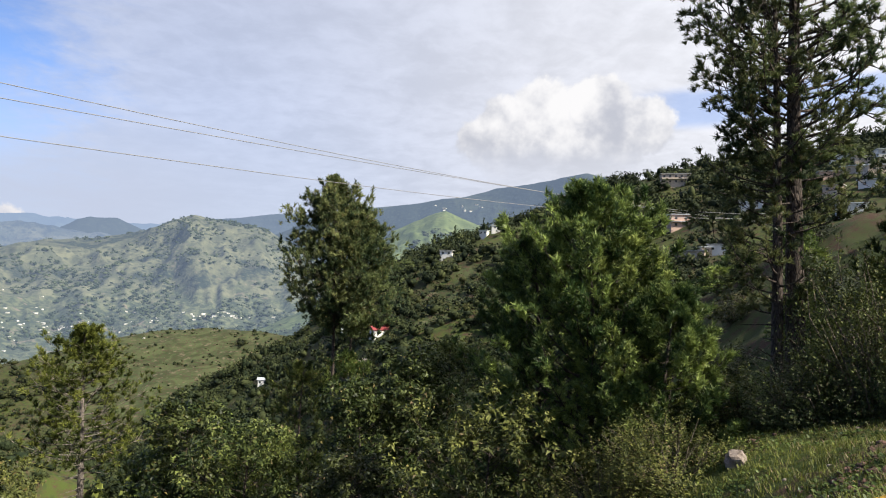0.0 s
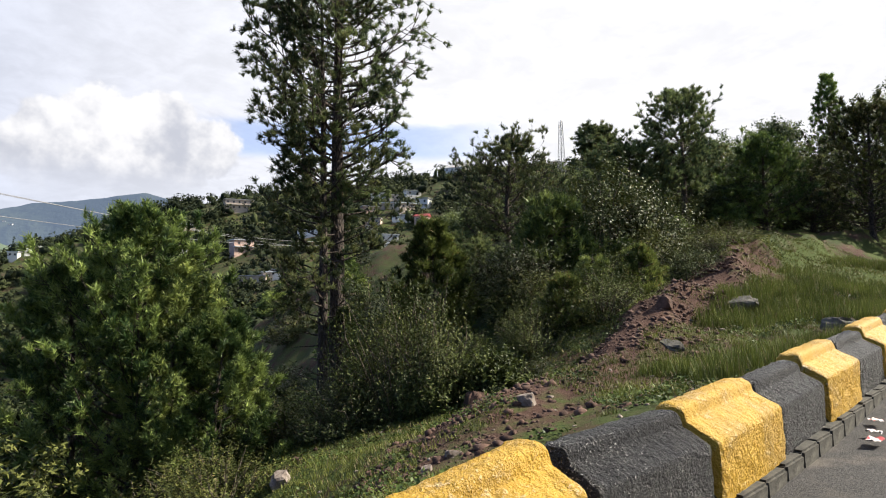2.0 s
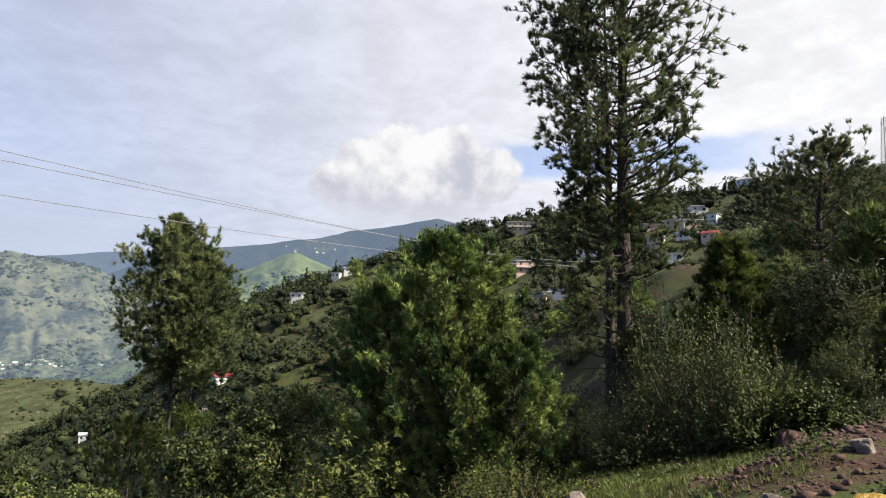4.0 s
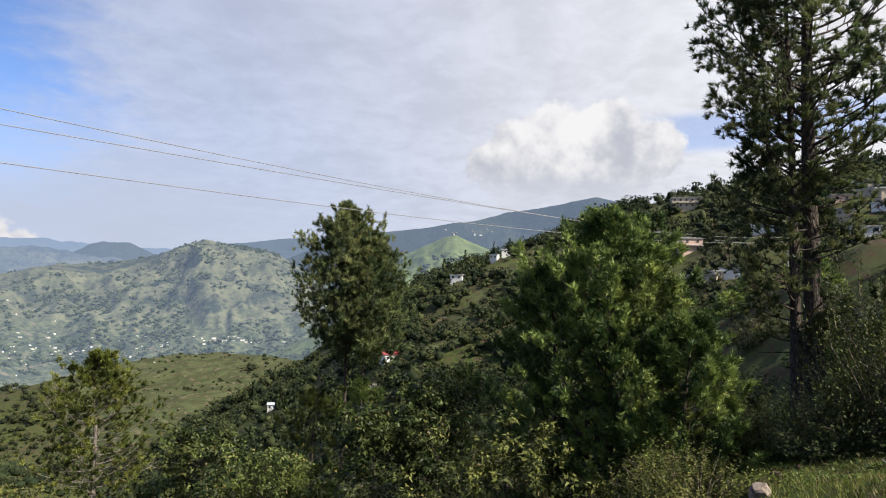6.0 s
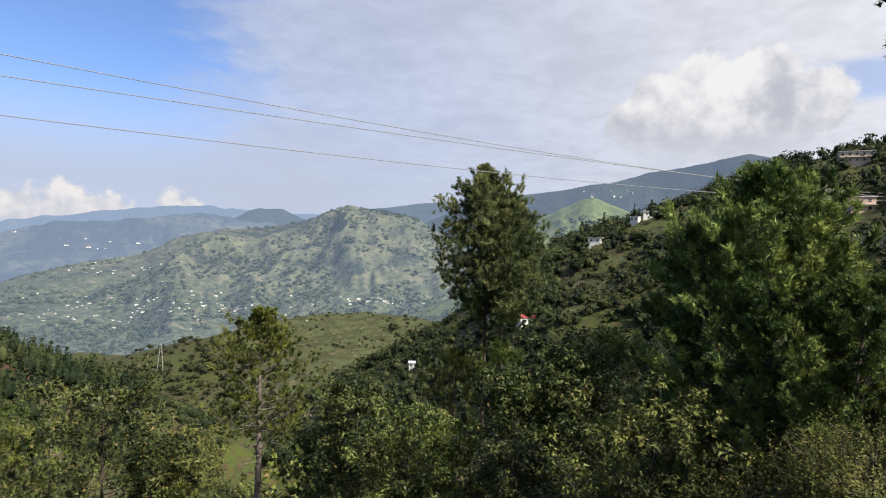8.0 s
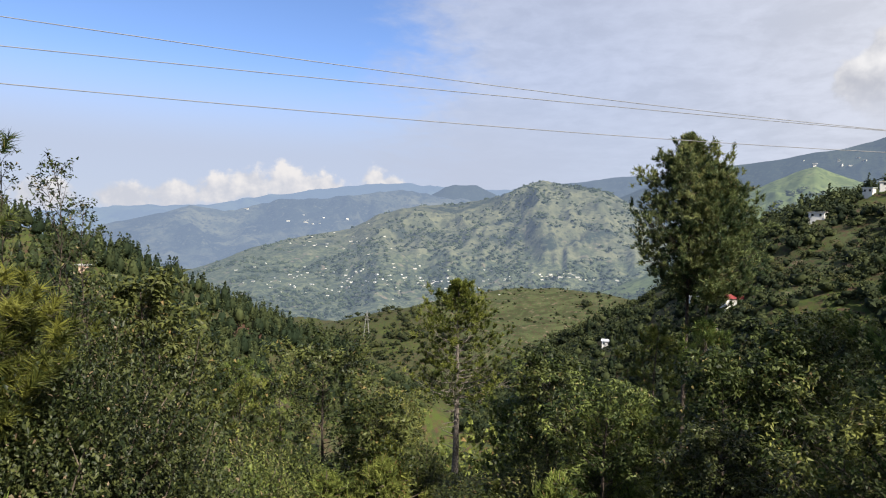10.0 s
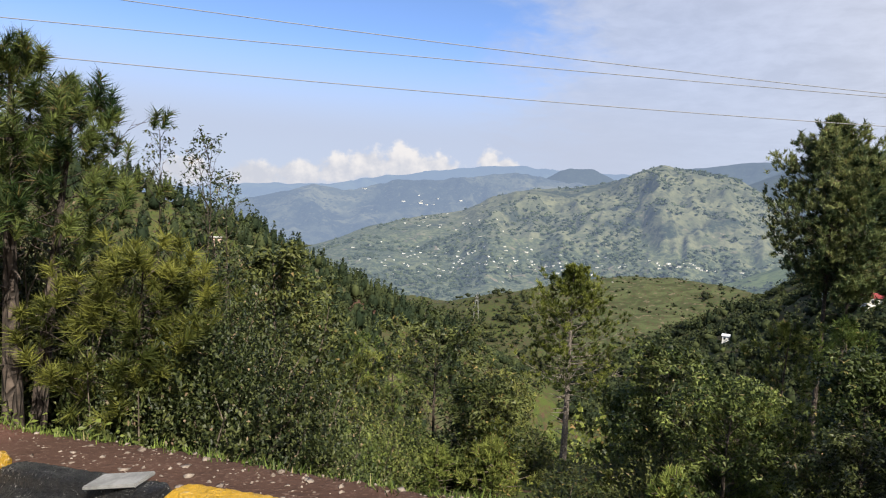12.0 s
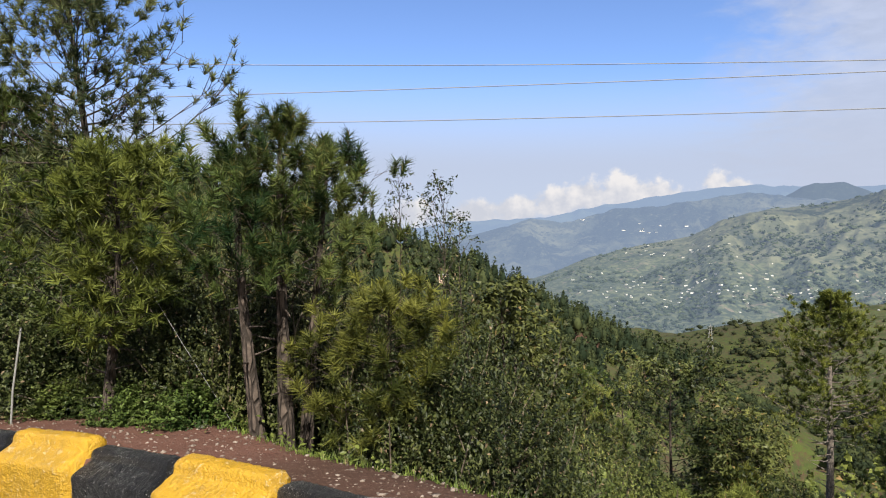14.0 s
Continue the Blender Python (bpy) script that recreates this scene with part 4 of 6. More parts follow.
def make_road():
    s = np.arange(-30, 45, 0.5)
    v, rows = [], [0.02, -0.4, -2.2, -4.4, -6.6, -7.4]
    for k in s:
        x, y, h = edge_at(k)
        nx, ny = -math.sin(radians(h)), math.cos(radians(h))
        for o in rows:
            px, py = x + nx * o, y + ny * o
            v.append((px, py, float(road_z(x)) + 0.02 * math.sin(k * 1.7 + o) - 0.01 * abs(o + 3.5) * 0.5))
    i = np.arange(len(v)).reshape(len(s), len(rows))
    q = np.stack([i[:-1, :-1], i[1:, :-1], i[1:, 1:], i[:-1, 1:]], -1).reshape(-1, 4)[:, ::-1]
    ob = new("road", mesh_of("road", np.array(v), q, M_ROAD, smooth=True))
    tagged(ob, "worn grey asphalt mountain road along the parapet", "road", kind="structure")


make_road()


def block_mesh(name, mat, length, seed, wide=1.0, n=40, grain=0.03):
    """A cast parapet block: upright face, sloping shoulder, small step and a rounded top."""
    r = np.random.default_rng(seed)
    prof = [(0.0, 0.0), (0.0, 0.18), (0.0, 0.375), (0.008, 0.398), (0.03, 0.412), (0.12, 0.455), (0.20, 0.492), (0.208, 0.500), (0.222, 0.560), (0.238, 0.582), (0.27, 0.592),
            (0.36, 0.592), (0.405, 0.58), (0.435, 0.54), (0.44, 0.34), (0.44, 0.0)]
    prof = np.array(prof) * [wide, 1.0 + 0.02 * r.normal()]
    # finer along the outline
    fine = []
    for (a, b), (c, d) in zip(prof[:-1], prof[1:]):
        k = max(1, int(math.hypot(c - a, d - b) / grain))
        fine += [(a + (c - a) * t / k, b + (d - b) * t / k) for t in range(k)]
    fine.append(tuple(prof[-1]))
    prof = np.array(fine)
    t = np.linspace(0, 1, n)
    t = 0.5 - 0.5 * np.cos(np.pi * t) * (0.88 + 0.12 * np.abs(np.cos(np.pi * t)))
    m = len(prof)
    v = np.zeros((n, m, 3))
    cx = np.array([0.205 * wide, 0.2])
    for i in range(n):
        e = min(t[i], 1 - t[i]) * length
        sh = 1 - 0.055 * max(0, 1 - e / 0.05) ** 2
        pr = cx + (prof - cx) * sh
        v[i, :, 0] = t[i] * length
        v[i, :, 1:] = pr
    x, y, z = v[..., 0], v[..., 1], v[..., 2]
    wob = fbm(x * 5 + seed * 7.3, (y + z) * 6, 4, seed) * 0.016 + fbm(x * 20, (y - z) * 22 + seed, 4, seed + 3, 0.65) * 0.026
    out = np.stack([np.zeros_like(y), y - 0.2, z - 0.22], -1)
    out = out / np.maximum(np.linalg.norm(out, axis=-1, keepdims=True), 1e-6)
    v = v + out * wob[..., None]
    v[:, [0, -1], 2] = 0
    verts = v.reshape(-1, 3)
    i = np.arange(n * m).reshape(n, m)
    q = np.stack([i[:-1, :-1], i[1:, :-1], i[1:, 1:], i[:-1, 1:]], -1).reshape(-1, 4)[:, ::-1]
    # ends
    c0, c1 = len(verts), len(verts) + 1
    verts = np.vstack([verts, [0.0, 0.2, 0.2], [length, 0.2, 0.2]])
    e0 = np.stack([np.full(m - 1, c0), i[0, :-1], i[0, 1:]], -1)[:, ::-1]
    e1 = np.stack([np.full(m - 1, c1), i[-1, 1:], i[-1, :-1]], -1)[:, ::-1]
    return mesh_of(name, verts, [q, e0, e1], mat, smooth=True)


PITCH = 1.28


def joint(k):
    """Distance along the edge of the joint before block k."""
    if k <= -7:
        return -8.12 + (k + 6) * 1.2
    if k == -2:
        return -2.40
    return k * PITCH if k >= -1 else -7.95 + (k + 6) * 1.3475


def make_parapet():
    for k in range(-13, 16):
        yellow = k % 2 == 0
        gap = joint(k + 1) - joint(k)
        x, y, h = edge_at(joint(k) + gap / 2)
        z = float(road_z(x))
        grade = math.degrees(math.atan((float(road_z(x + 0.5)) - float(road_z(x - 0.5)))))
        hr = radians(h)
        length = gap - (0.06 if yellow else 0.095)
        root = thing("parapet_block", "%s painted concrete parapet block, rough and chipped, on the roadside kerb" % ("yellow" if yellow else "black"), "barrier",
                     (x, y, z + 0.115), "parapet blocks along the road", h)
        root.rotation_euler = Euler((0, radians(-grade), hr))
        b = child("block", block_mesh("block", M_YELLOW if yellow else M_BLACK, length, 40 + k, 1.04 if yellow else 0.93, *((80, 0.017) if -9 <= k <= 5 else (30, 0.04))), root)
        b.location = (-length / 2, 0 if yellow else 0.022, 0)
        b.scale = (1, 1, 1.035 if yellow else 0.98)
    kerb = thing("kerb", "mossy grey stone kerb course under the parapet", "kerb", kind="structure")
    base = None
    for k in range(-26, 60):
        s = k * 0.42
        x, y, h = edge_at(s)
        if base is None:
            bm = box_bm((0.405, 0.44, 0.20), (0, 0.19, 0.0), 0.018)
            bmesh.ops.subdivide_edges(bm, edges=bm.edges[:], cuts=1, use_grid_fill=True)
            for vv in bm.verts:
                vv.co += Vector((0, 1, 1)) * 0.012 * noise.noise(vv.co * 6)
            ob = part("stone", bm, M_KERB, kerb)
            base = ob.data
        else:
            ob = child("stone", base, kerb)
        ob.location = (x + 0.03 * math.sin(radians(h)), y - 0.03 * math.cos(radians(h)), float(road_z(x)) + 0.02 + 0.006 * math.sin(k * 2.1))
        ob.rotation_euler = Euler((0, radians(-3.5), radians(h)))


make_parapet()


def boulder(name, label, at, size, mat, seed, group="", flat=1.0, category="rock"):
    bm = bmesh.new()
    bmesh.ops.create_icosphere(bm, subdivisions=3, radius=1.0)
    off = Vector((seed * 3.1, seed * 1.7, 0))
    for v in bm.verts:
        n = noise.noise(v.co * 1.2 + off) * 0.5 + noise.noise(v.co * 3.1 + off) * 0.2
        c = v.co.copy()
        c *= 1 + n * 0.8
        for k in range(3):
            c[k] = math.copysign(min(abs(c[k]), 0.78 + 0.1 * math.sin(seed + k)), c[k])
        v.co = Vector((c.x * size[0], c.y * size[1], c.z * size[2] * flat)) * 0.5
    ob = part(name, bm, mat, None, label)
    ob.location = at
    ob.rotation_euler = Euler((0.2 * math.sin(seed * 5), 0.2 * math.cos(seed * 3), seed))
    return tagged(ob, label, category, group)


# ---------------------------------------------------------------- pines
def pines():
    A = dict(needles=20, nl=0.26, nw=0.012)
    pine("pine_tree", "tall pine with a dark fissured trunk and airy needle brushes", on_land(-28.1, 18.5), 17.4, 0.27,
         [(0.33, 0.8), (0.40, 1.8), (0.5, 2.2), (0.62, 2.5), (0.75, 2.9), (0.9, 2.2), (1.0, 0.4)], 140, 10, 3, 26, 0.18, 0.024, M_NEEDLE, rise=0.5, curl=0.35, bare=10, spread=0.75)
    pine("pine_tree", "slender pine with pale cracked bark standing close to a taller one", on_land(-26.8, 18.1), 13.4, 0.17,
         [(0.20, 1.0), (0.30, 1.7), (0.45, 1.7), (0.6, 2.1), (0.8, 1.9), (0.92, 1.0), (1.0, 0.25)], 110, 9, 3, 26, 0.18, 0.024, M_NEEDLE, rise=0.45, curl=0.3, bare=8, sun_side=3.4)
    pine("pine_tree", "broad dense pine with soft dark green needles down to the ground", on_land(-12.6, 13.3), 5.9, 0.14,
         [(0.04, 1.7), (0.2, 2.05), (0.4, 1.95), (0.6, 1.7), (0.78, 1.2), (0.92, 0.6), (1.0, 0.15)], 150, 11, 2, 24, 0.15, 0.023, M_NEEDLE_BLUE, rise=0.55, curl=0.5, spread=0.75, back=0.9, plume=0.34)
    pine("pine_tree", "dense pine with soft dark green needles, grown into its neighbour", on_land(-8.2, 13.9), 5.7, 0.12,
         [(0.04, 1.4), (0.2, 1.65), (0.4, 1.6), (0.6, 1.35), (0.78, 1.0), (0.92, 0.5), (1.0, 0.14)], 120, 11, 2, 24, 0.15, 0.023, M_NEEDLE_BLUE, rise=0.55, curl=0.5, spread=0.75, back=0.9, plume=0.34)
    pine("pine_tree", "bushy green pine grown in among its taller neighbours", on_land(-15.6, 12.6), 4.3, 0.09,
         [(0.04, 1.2), (0.3, 1.3), (0.55, 1.1), (0.8, 0.6), (0.93, 0.3), (1.0, 0.12)], 90, 10, 2, 24, 0.14, 0.021, M_NEEDLE_BLUE, rise=0.55, curl=0.5, spread=0.75, back=0.9, plume=0.28)
    pine("pine_tree", "small bushy green pine below a larger one", on_land(-18.8, 12.2), 3.0, 0.07,
         [(0.05, 1.2), (0.3, 1.25), (0.55, 0.95), (0.8, 0.5), (1.0, 0.12)], 90, 10, 2, 24, 0.14, 0.021, M_NEEDLE_BLUE, rise=0.55, curl=0.5, spread=0.75, back=0.9, plume=0.28)
    for az, h, r in ((9.1, None, 0.16), (7.6, None, 0.13)):
        at = on_land(az, 36.0)
        top = 1.6 + 36 * math.tan(radians(8.2 if az > 8 else 5.8))
        pine("pine_tree", "tall pine with a full rounded crown over a bare trunk", at, top - at[2], r,
             [(0.55, 1.5), (0.62, 2.6), (0.72, 3.0), (0.83, 2.1), (0.92, 1.05), (0.97, 0.45), (1.0, 0.12)] if az > 8 else [(0.56, 1.6), (0.64, 2.6), (0.76, 2.5), (0.89, 1.4), (0.96, 0.6), (1.0, 0.15)],
             150, 10, 2, 24, 0.25, 0.044, M_NEEDLE, rise=0.55, curl=0.3, bare=9, spread=0.7, back=1.0, ragged=(0.6, 1.05))
    at = on_land(27.4, 32.0)
    pine("pine_tree", "sparse pine with bare lower branches on a slim grey trunk", at, 1.6 - 32 * math.tan(radians(4.4)) - at[2], 0.19,
         [(0.42, 2.4), (0.54, 3.0), (0.68, 2.5), (0.82, 1.6), (0.93, 0.7), (1.0, 0.15)], 84, 8, 2, 26, 0.25, 0.034, M_NEEDLE_YELLOW, rise=0.35, curl=0.3, bare=24, spread=0.7, bark=M_BARK_PALE)
    # along the rise on the far side of the shoulder
    for az, d, top, shape, mat, r0, lab in (
            (-36.2, 18.0, 8.4, [(0.02, 1.35), (0.3, 1.3), (0.6, 0.9), (0.85, 0.4), (1.0, 0.1)], M_NEEDLE_OLIVE, 0.09, "young conical pine with yellow-green needles"),
            (-42.6, 25.0, 15.0, [(0.18, 1.9), (0.38, 2.3), (0.6, 1.9), (0.8, 1.2), (0.93, 0.6), (1.0, 0.2)], M_NEEDLE, 0.17, "full round-topped pine on the wooded rise"),
            (-50.2, 34.0, 15.2, [(0.68, 0.6), (0.78, 1.1), (0.9, 0.8), (1.0, 0.3)], M_NEEDLE, 0.15, "thin pine with a small open crown on a bare trunk"),
            (-52.6, 29.0, 13.4, [(0.25, 1.8), (0.45, 2.1), (0.7, 1.7), (0.9, 0.9), (1.0, 0.2)], M_NEEDLE, 0.15, "dense pine on the wooded rise"),
            (-57.0, 30.0, 17.5, [(0.30, 1.1), (0.5, 1.4), (0.68, 1.7), (0.82, 1.4), (0.93, 0.8), (1.0, 0.3)], M_NEEDLE, 0.17, "tall airy pine with upswept branches on the rise"),
            (-62.8, 33.0, 13.4, [(0.1, 1.9), (0.35, 2.0), (0.6, 1.6), (0.85, 0.9), (1.0, 0.2)], M_NEEDLE_BLUE, 0.15, "dense dark pine on the wooded rise"),
            (-67.4, 42.0, 17.3, [(0.1, 1.0), (0.4, 1.05), (0.7, 0.8), (0.9, 0.4), (1.0, 0.15)], M_NEEDLE_BLUE, 0.16, "narrow pointed dark pine"),
            (-69.8, 34.0, 14.6, [(0.1, 2.4), (0.4, 2.6), (0.7, 2.0), (0.9, 1.0), (1.0, 0.2)], M_LEAF, 0.16, "broad leafy tree at the top of the rise"),
            (-60.0, 38.0, 11.4, [(0.1, 2.2), (0.4, 2.4), (0.7, 1.8), (0.9, 0.9), (1.0, 0.2)], M_NEEDLE, 0.15, "dark pine among others on the rise"),
            (-55.0, 40.0, 10.8, [(0.15, 2.2), (0.4, 2.5), (0.7, 1.9), (0.9, 1.0), (1.0, 0.2)], M_NEEDLE, 0.15, "dark pine among others on the rise"),
            (-73.5, 36.0, 15.5, [(0.1, 2.2), (0.4, 2.5), (0.7, 1.9), (0.9, 1.0), (1.0, 0.2)], M_NEEDLE_BLUE, 0.15, "dark pine at the top of the rise"),
            (-39.5, 22.0, 6.0, [(0.06, 1.8), (0.3, 1.7), (0.6, 1.2), (0.85, 0.6), (1.0, 0.1)], M_NEEDLE, 0.1, "young dark green pine between taller ones")):
        at = on_land(az, d)
        h = 1.62 + d * math.tan(radians(top)) - at[2] - 0.55
        far, cone = d > 28, mat == M_NEEDLE_OLIVE
        pine("pine_tree", lab, at, h, r0, shape, 120 if cone else 96, 9, 2, 22, 0.21 if far else 0.18, 0.036 if far else 0.027, mat, rise=0.6, curl=0.35, bare=5, spread=0.65,
             group="pines on the rise", plume=0.3 if cone else 0.0)
    # broad trees that close the wood at the top of the rise
    for az, d, top, w, mat in ((-52.0, 46, 10.4, 2.6, M_LEAF_WOOD), (-55.2, 47, 10.8, 2.8, M_LEAF_WOOD), (-58.8, 43, 12.3, 2.6, M_LEAF_WOOD), (-61.6, 45, 11.4, 2.5, M_LEAF_WOOD), (-63.9, 40, 13.2, 2.0, M_LEAF_WOOD),
                               (-69.4, 46, 13.9, 2.8, M_LEAF_WOOD), (-72.2, 42, 14.2, 2.8, M_LEAF_WOOD), (-75.5, 43, 14.8, 3.0, M_LEAF_WOOD), (-47.8, 42, 9.8, 2.2, M_LEAF_WOOD), (-44.6, 38, 9.4, 2.0, M_LEAF),
                               (-40.0, 34, 6.8, 1.9, M_LEAF_WOOD), (-66.0, 38, 10.4, 2.0, M_LEAF_WOOD), (-60.4, 34, 9.0, 1.6, M_LEAF_WOOD), (-56.4, 33, 8.6, 1.5, M_LEAF_WOOD)):
        at = on_land(az, d)
        pine("broad_tree", "broad dark leafy tree in the wood on the rise", at, 1.6 + d * math.tan(radians(top)) - at[2], 0.17,
             [(0.06, w * 0.8), (0.3, w), (0.55, w * 0.95), (0.8, w * 0.7), (0.95, w * 0.35), (1.0, 0.2)], 70, 9, 1, 24, 0.14, 0.09, mat, rise=0.6, curl=0.35, leafy=0.30, group="broad trees on the rise")
    # the young pines at the ledge
    for az, d, top, lean, r0 in ((72.7, 7.4, 7.6, (-0.06, -0.32), 0.105), (70.6, 7.5, 10.6, (0.0, -0.10), 0.118), (69.4, 7.6, 8.4, (0.08, 0.26), 0.098)):
        at = on_land(az, d)
        pine("pine_tree", "young pine at the ledge with upright long-needled brushes", at, 1.53 + d * math.tan(radians(top)) - at[2] - 0.18, r0,
             [(0.56, 0.50), (0.64, 0.80), (0.76, 0.72), (0.88, 0.50), (0.95, 0.25), (1.0, 0.08)], 40, 3, 1, 110, 0.155, 0.0105, M_NEEDLE_DARK, lean=lean, rise=0.5, curl=0.6, bare=9, bend=0.04,
             spread=0.95, group="young pines at the ledge", droop=0.25, back=1.25, brush=0.6)
    at = on_land(63.3, 6.8)
    pine("pine_tree", "yellow-green young pine leaning out beside the ledge", at, 2.15, 0.05, [(0.42, 0.5), (0.58, 0.85), (0.78, 0.65), (1.0, 0.22)], 46, 4, 1, 90, 0.165, 0.011, M_NEEDLE_YELLOW,
         rise=0.45, curl=0.3, spread=1.05, droop=0.35, back=0.8, brush=0.2)
    for az, d, top, shape, lean, r0, mat in (
            (84.4, 8.8, 4.6, [(0.40, 0.8), (0.6, 1.15), (0.8, 0.9), (1.0, 0.3)], (0.0, 0.1), 0.085, M_NEEDLE_YELLOW),
            (81.2, 11.0, 18.0, [(0.40, 0.9), (0.5, 1.5), (0.6, 1.75), (0.75, 1.65), (0.9, 1.0), (1.0, 0.3)], (-0.2, -1.15), 0.13, M_NEEDLE),
            (91.5, 12.0, 9.0, [(0.25, 1.2), (0.5, 1.4), (0.75, 1.2), (1.0, 0.3)], (0.2, 0.1), 0.10, M_NEEDLE_OLIVE),
            (78.5, 12.5, 3.5, [(0.15, 1.1), (0.5, 1.2), (0.8, 0.8), (1.0, 0.2)], (0.1, 0.1), 0.08, M_NEEDLE),
            (88.0, 14.0, 6.0, [(0.1, 1.3), (0.5, 1.4), (0.8, 1.0), (1.0, 0.2)], (0.1, 0.1), 0.08, M_NEEDLE),
            (75.0, 14.0, 4.0, [(0.1, 1.3), (0.5, 1.4), (0.8, 1.0), (1.0, 0.2)], (0.1, 0.1), 0.08, M_NEEDLE)):
        at = on_land(az, d)
        pine("pine_tree", "pine at the edge of the wood with cracked grey bark", at, 1.55 + d * math.tan(radians(top)) - at[2], r0, shape, 84 if top > 15 else 60, 8, 2, 24, 0.18, 0.016, mat, lean=lean, rise=0.6, curl=0.4, bare=8,
             spread=0.75, group="pines at the edge of the wood", droop=0.25)


pines()


# ---------------------------------------------------------------- bushes
def bushes():
    big = bush_data((1.0, 1.0, 1.3), 26, 12000, 0.046, 0.028, M_LEAF, M_TWIG, 22, 6)
    dull = bush_data((1.0, 1.0, 1.0), 24, 10800, 0.042, 0.020, M_LEAF_DULL, M_TWIG, 40, 26, upright=0.9, sprig=0.46)
    bright = bush_data((1.0, 1.0, 1.1), 20, 6500, 0.080, 0.048, M_LEAF_BRIGHT, M_TWIG, 18, 6)
    dark = bush_data((1.0, 1.0, 1.25), 34, 21000, 0.034, 0.021, M_LEAF_DARK, M_TWIG, 22, 12)
    olive = sapling_data(640, 20, 0.13, 0.016, M_NEEDLE_OLIVE)
    piney = sapling_data(660, 20, 0.13, 0.016, M_NEEDLE_BLUE, 0.7)
    tall = {"big": 1.3, "dull": 1.0, "bright": 1.1, "dark": 1.25, "olive": 1.0, "piney": 1.0}
    t_big = bush_data((1.0, 1.0, 1.3), 24, 5200, 0.080, 0.050, M_LEAF, M_TWIG, 10, 0, plain=True)
    t_bright = bush_data((1.0, 1.0, 1.1), 20, 4000, 0.105, 0.062, M_LEAF_BRIGHT, M_TWIG, 10, 0, plain=True)
    t_dull = bush_data((1.0, 1.0, 1.0), 24, 5200, 0.066, 0.036, M_LEAF_DULL, M_TWIG, 16, 8, upright=0.9, sprig=0.44, plain=True)
    t_dark = bush_data((1.0, 1.0, 1.25), 26, 5200, 0.062, 0.044, M_LEAF_DARK, M_TWIG, 14, 0, plain=True)
    t_olive = sapling_data(420, 12, 0.15, 0.026, M_NEEDLE_OLIVE)
    t_piney = sapling_data(420, 12, 0.15, 0.026, M_NEEDLE_BLUE, 0.7)
    kinds = {"big": (big, "leafy green hillside shrub"), "dull": (dull, "dry olive-brown twiggy bush with thin stems"), "bright": (bright, "fresh green broad-leaved bush"),
             "dark": (dark, "dark glossy small-leaved shrub with pale stems"), "olive": (olive, "yellow-green sapling with narrow leaves"), "piney": (piney, "dark green bushy sapling")}
    thin = {k: ({"big": t_big, "dull": t_dull, "bright": t_bright, "dark": t_dark, "olive": t_olive, "piney": t_piney}[k], v[1]) for k, v in kinds.items()}
    # kind, azimuth, distance, width, height
    one = [("dark", 66.5, 9.2, 1.4, 3.3), ("dark", 69.5, 9.6, 1.5, 3.7), ("dark", 72.6, 9.3, 1.4, 3.4), ("dark", 75.5, 10.5, 1.5, 3.7), ("dark", 80.5, 11.2, 1.5, 3.3), ("dark", 85.0, 11.5, 1.5, 3.0),
           ("dark", 55.5, 7.0, 1.35, 2.5), ("dark", 60.0, 7.2, 1.0, 2.6), ("dark", 51.5, 7.8, 1.25, 2.1), ("dark", 57.5, 9.5, 1.6, 4.0), ("dark", 52.5, 10.5, 1.7, 3.4), ("dark", 48.5, 10.0, 1.3, 2.2), ("bright", 46.0, 11.5, 1.2, 2.0),
           ("dark", 61.5, 11.0, 1.6, 4.0), ("dark", 65.5, 11.0, 1.8, 3.8), ("dark", 76.0, 9.0, 1.2, 1.9), ("dark", 79.5, 9.5, 1.2, 1.7), ("big", 83.0, 12.0, 1.8, 2.8), ("big", 87.0, 11.5, 1.7, 2.4), ("dark", 91.0, 11.0, 1.5, 2.0), ("bright", 78.0, 8.2, 0.55, 0.5), ("bright", 82.5, 8.8, 0.5, 0.5),
           ("bright", 86.5, 9.8, 0.6, 0.5), ("big", 71.0, 10.0, 1.6, 2.6),
           ("dull", -5.5, 11.5, 1.5, 1.3), ("dull", -2.0, 12.0, 1.1, 0.9), ("dull", -14.0, 10.6, 1.2, 0.9), ("dull", -19.5, 10.4, 1.2, 0.9), ("dull", -10.0, 11.0, 1.1, 0.8),
           ("dark", -29.0, 12.5, 1.2, 1.2), ("dull", -33.2, 12.5, 1.3, 2.2), ("dull", -36.2, 12.6, 1.2, 1.9), ("bright", -41.2, 12.0, 0.75, 0.85), ("big", -24.5, 13.0, 1.1, 1.2),
           ("big", -50.5, 19.0, 1.9, 2.9), ("piney", -46.5, 18.0, 1.8, 2.4), ("big", -54.5, 20.0, 1.6, 2.2), ("dark", -44.0, 17.0, 1.5, 1.6), ("dull", -45.0, 13.5, 0.9, 0.8), ("olive", -47.5, 14.2, 0.9, 1.2),
           ("dull", -50.5, 14.2, 1.1, 1.0), ("olive", -53.5, 15.6, 1.0, 1.3), ("big", -57.0, 17.0, 0.9, 0.9), ("dull", -60.0, 19.0, 1.2, 0.8)]
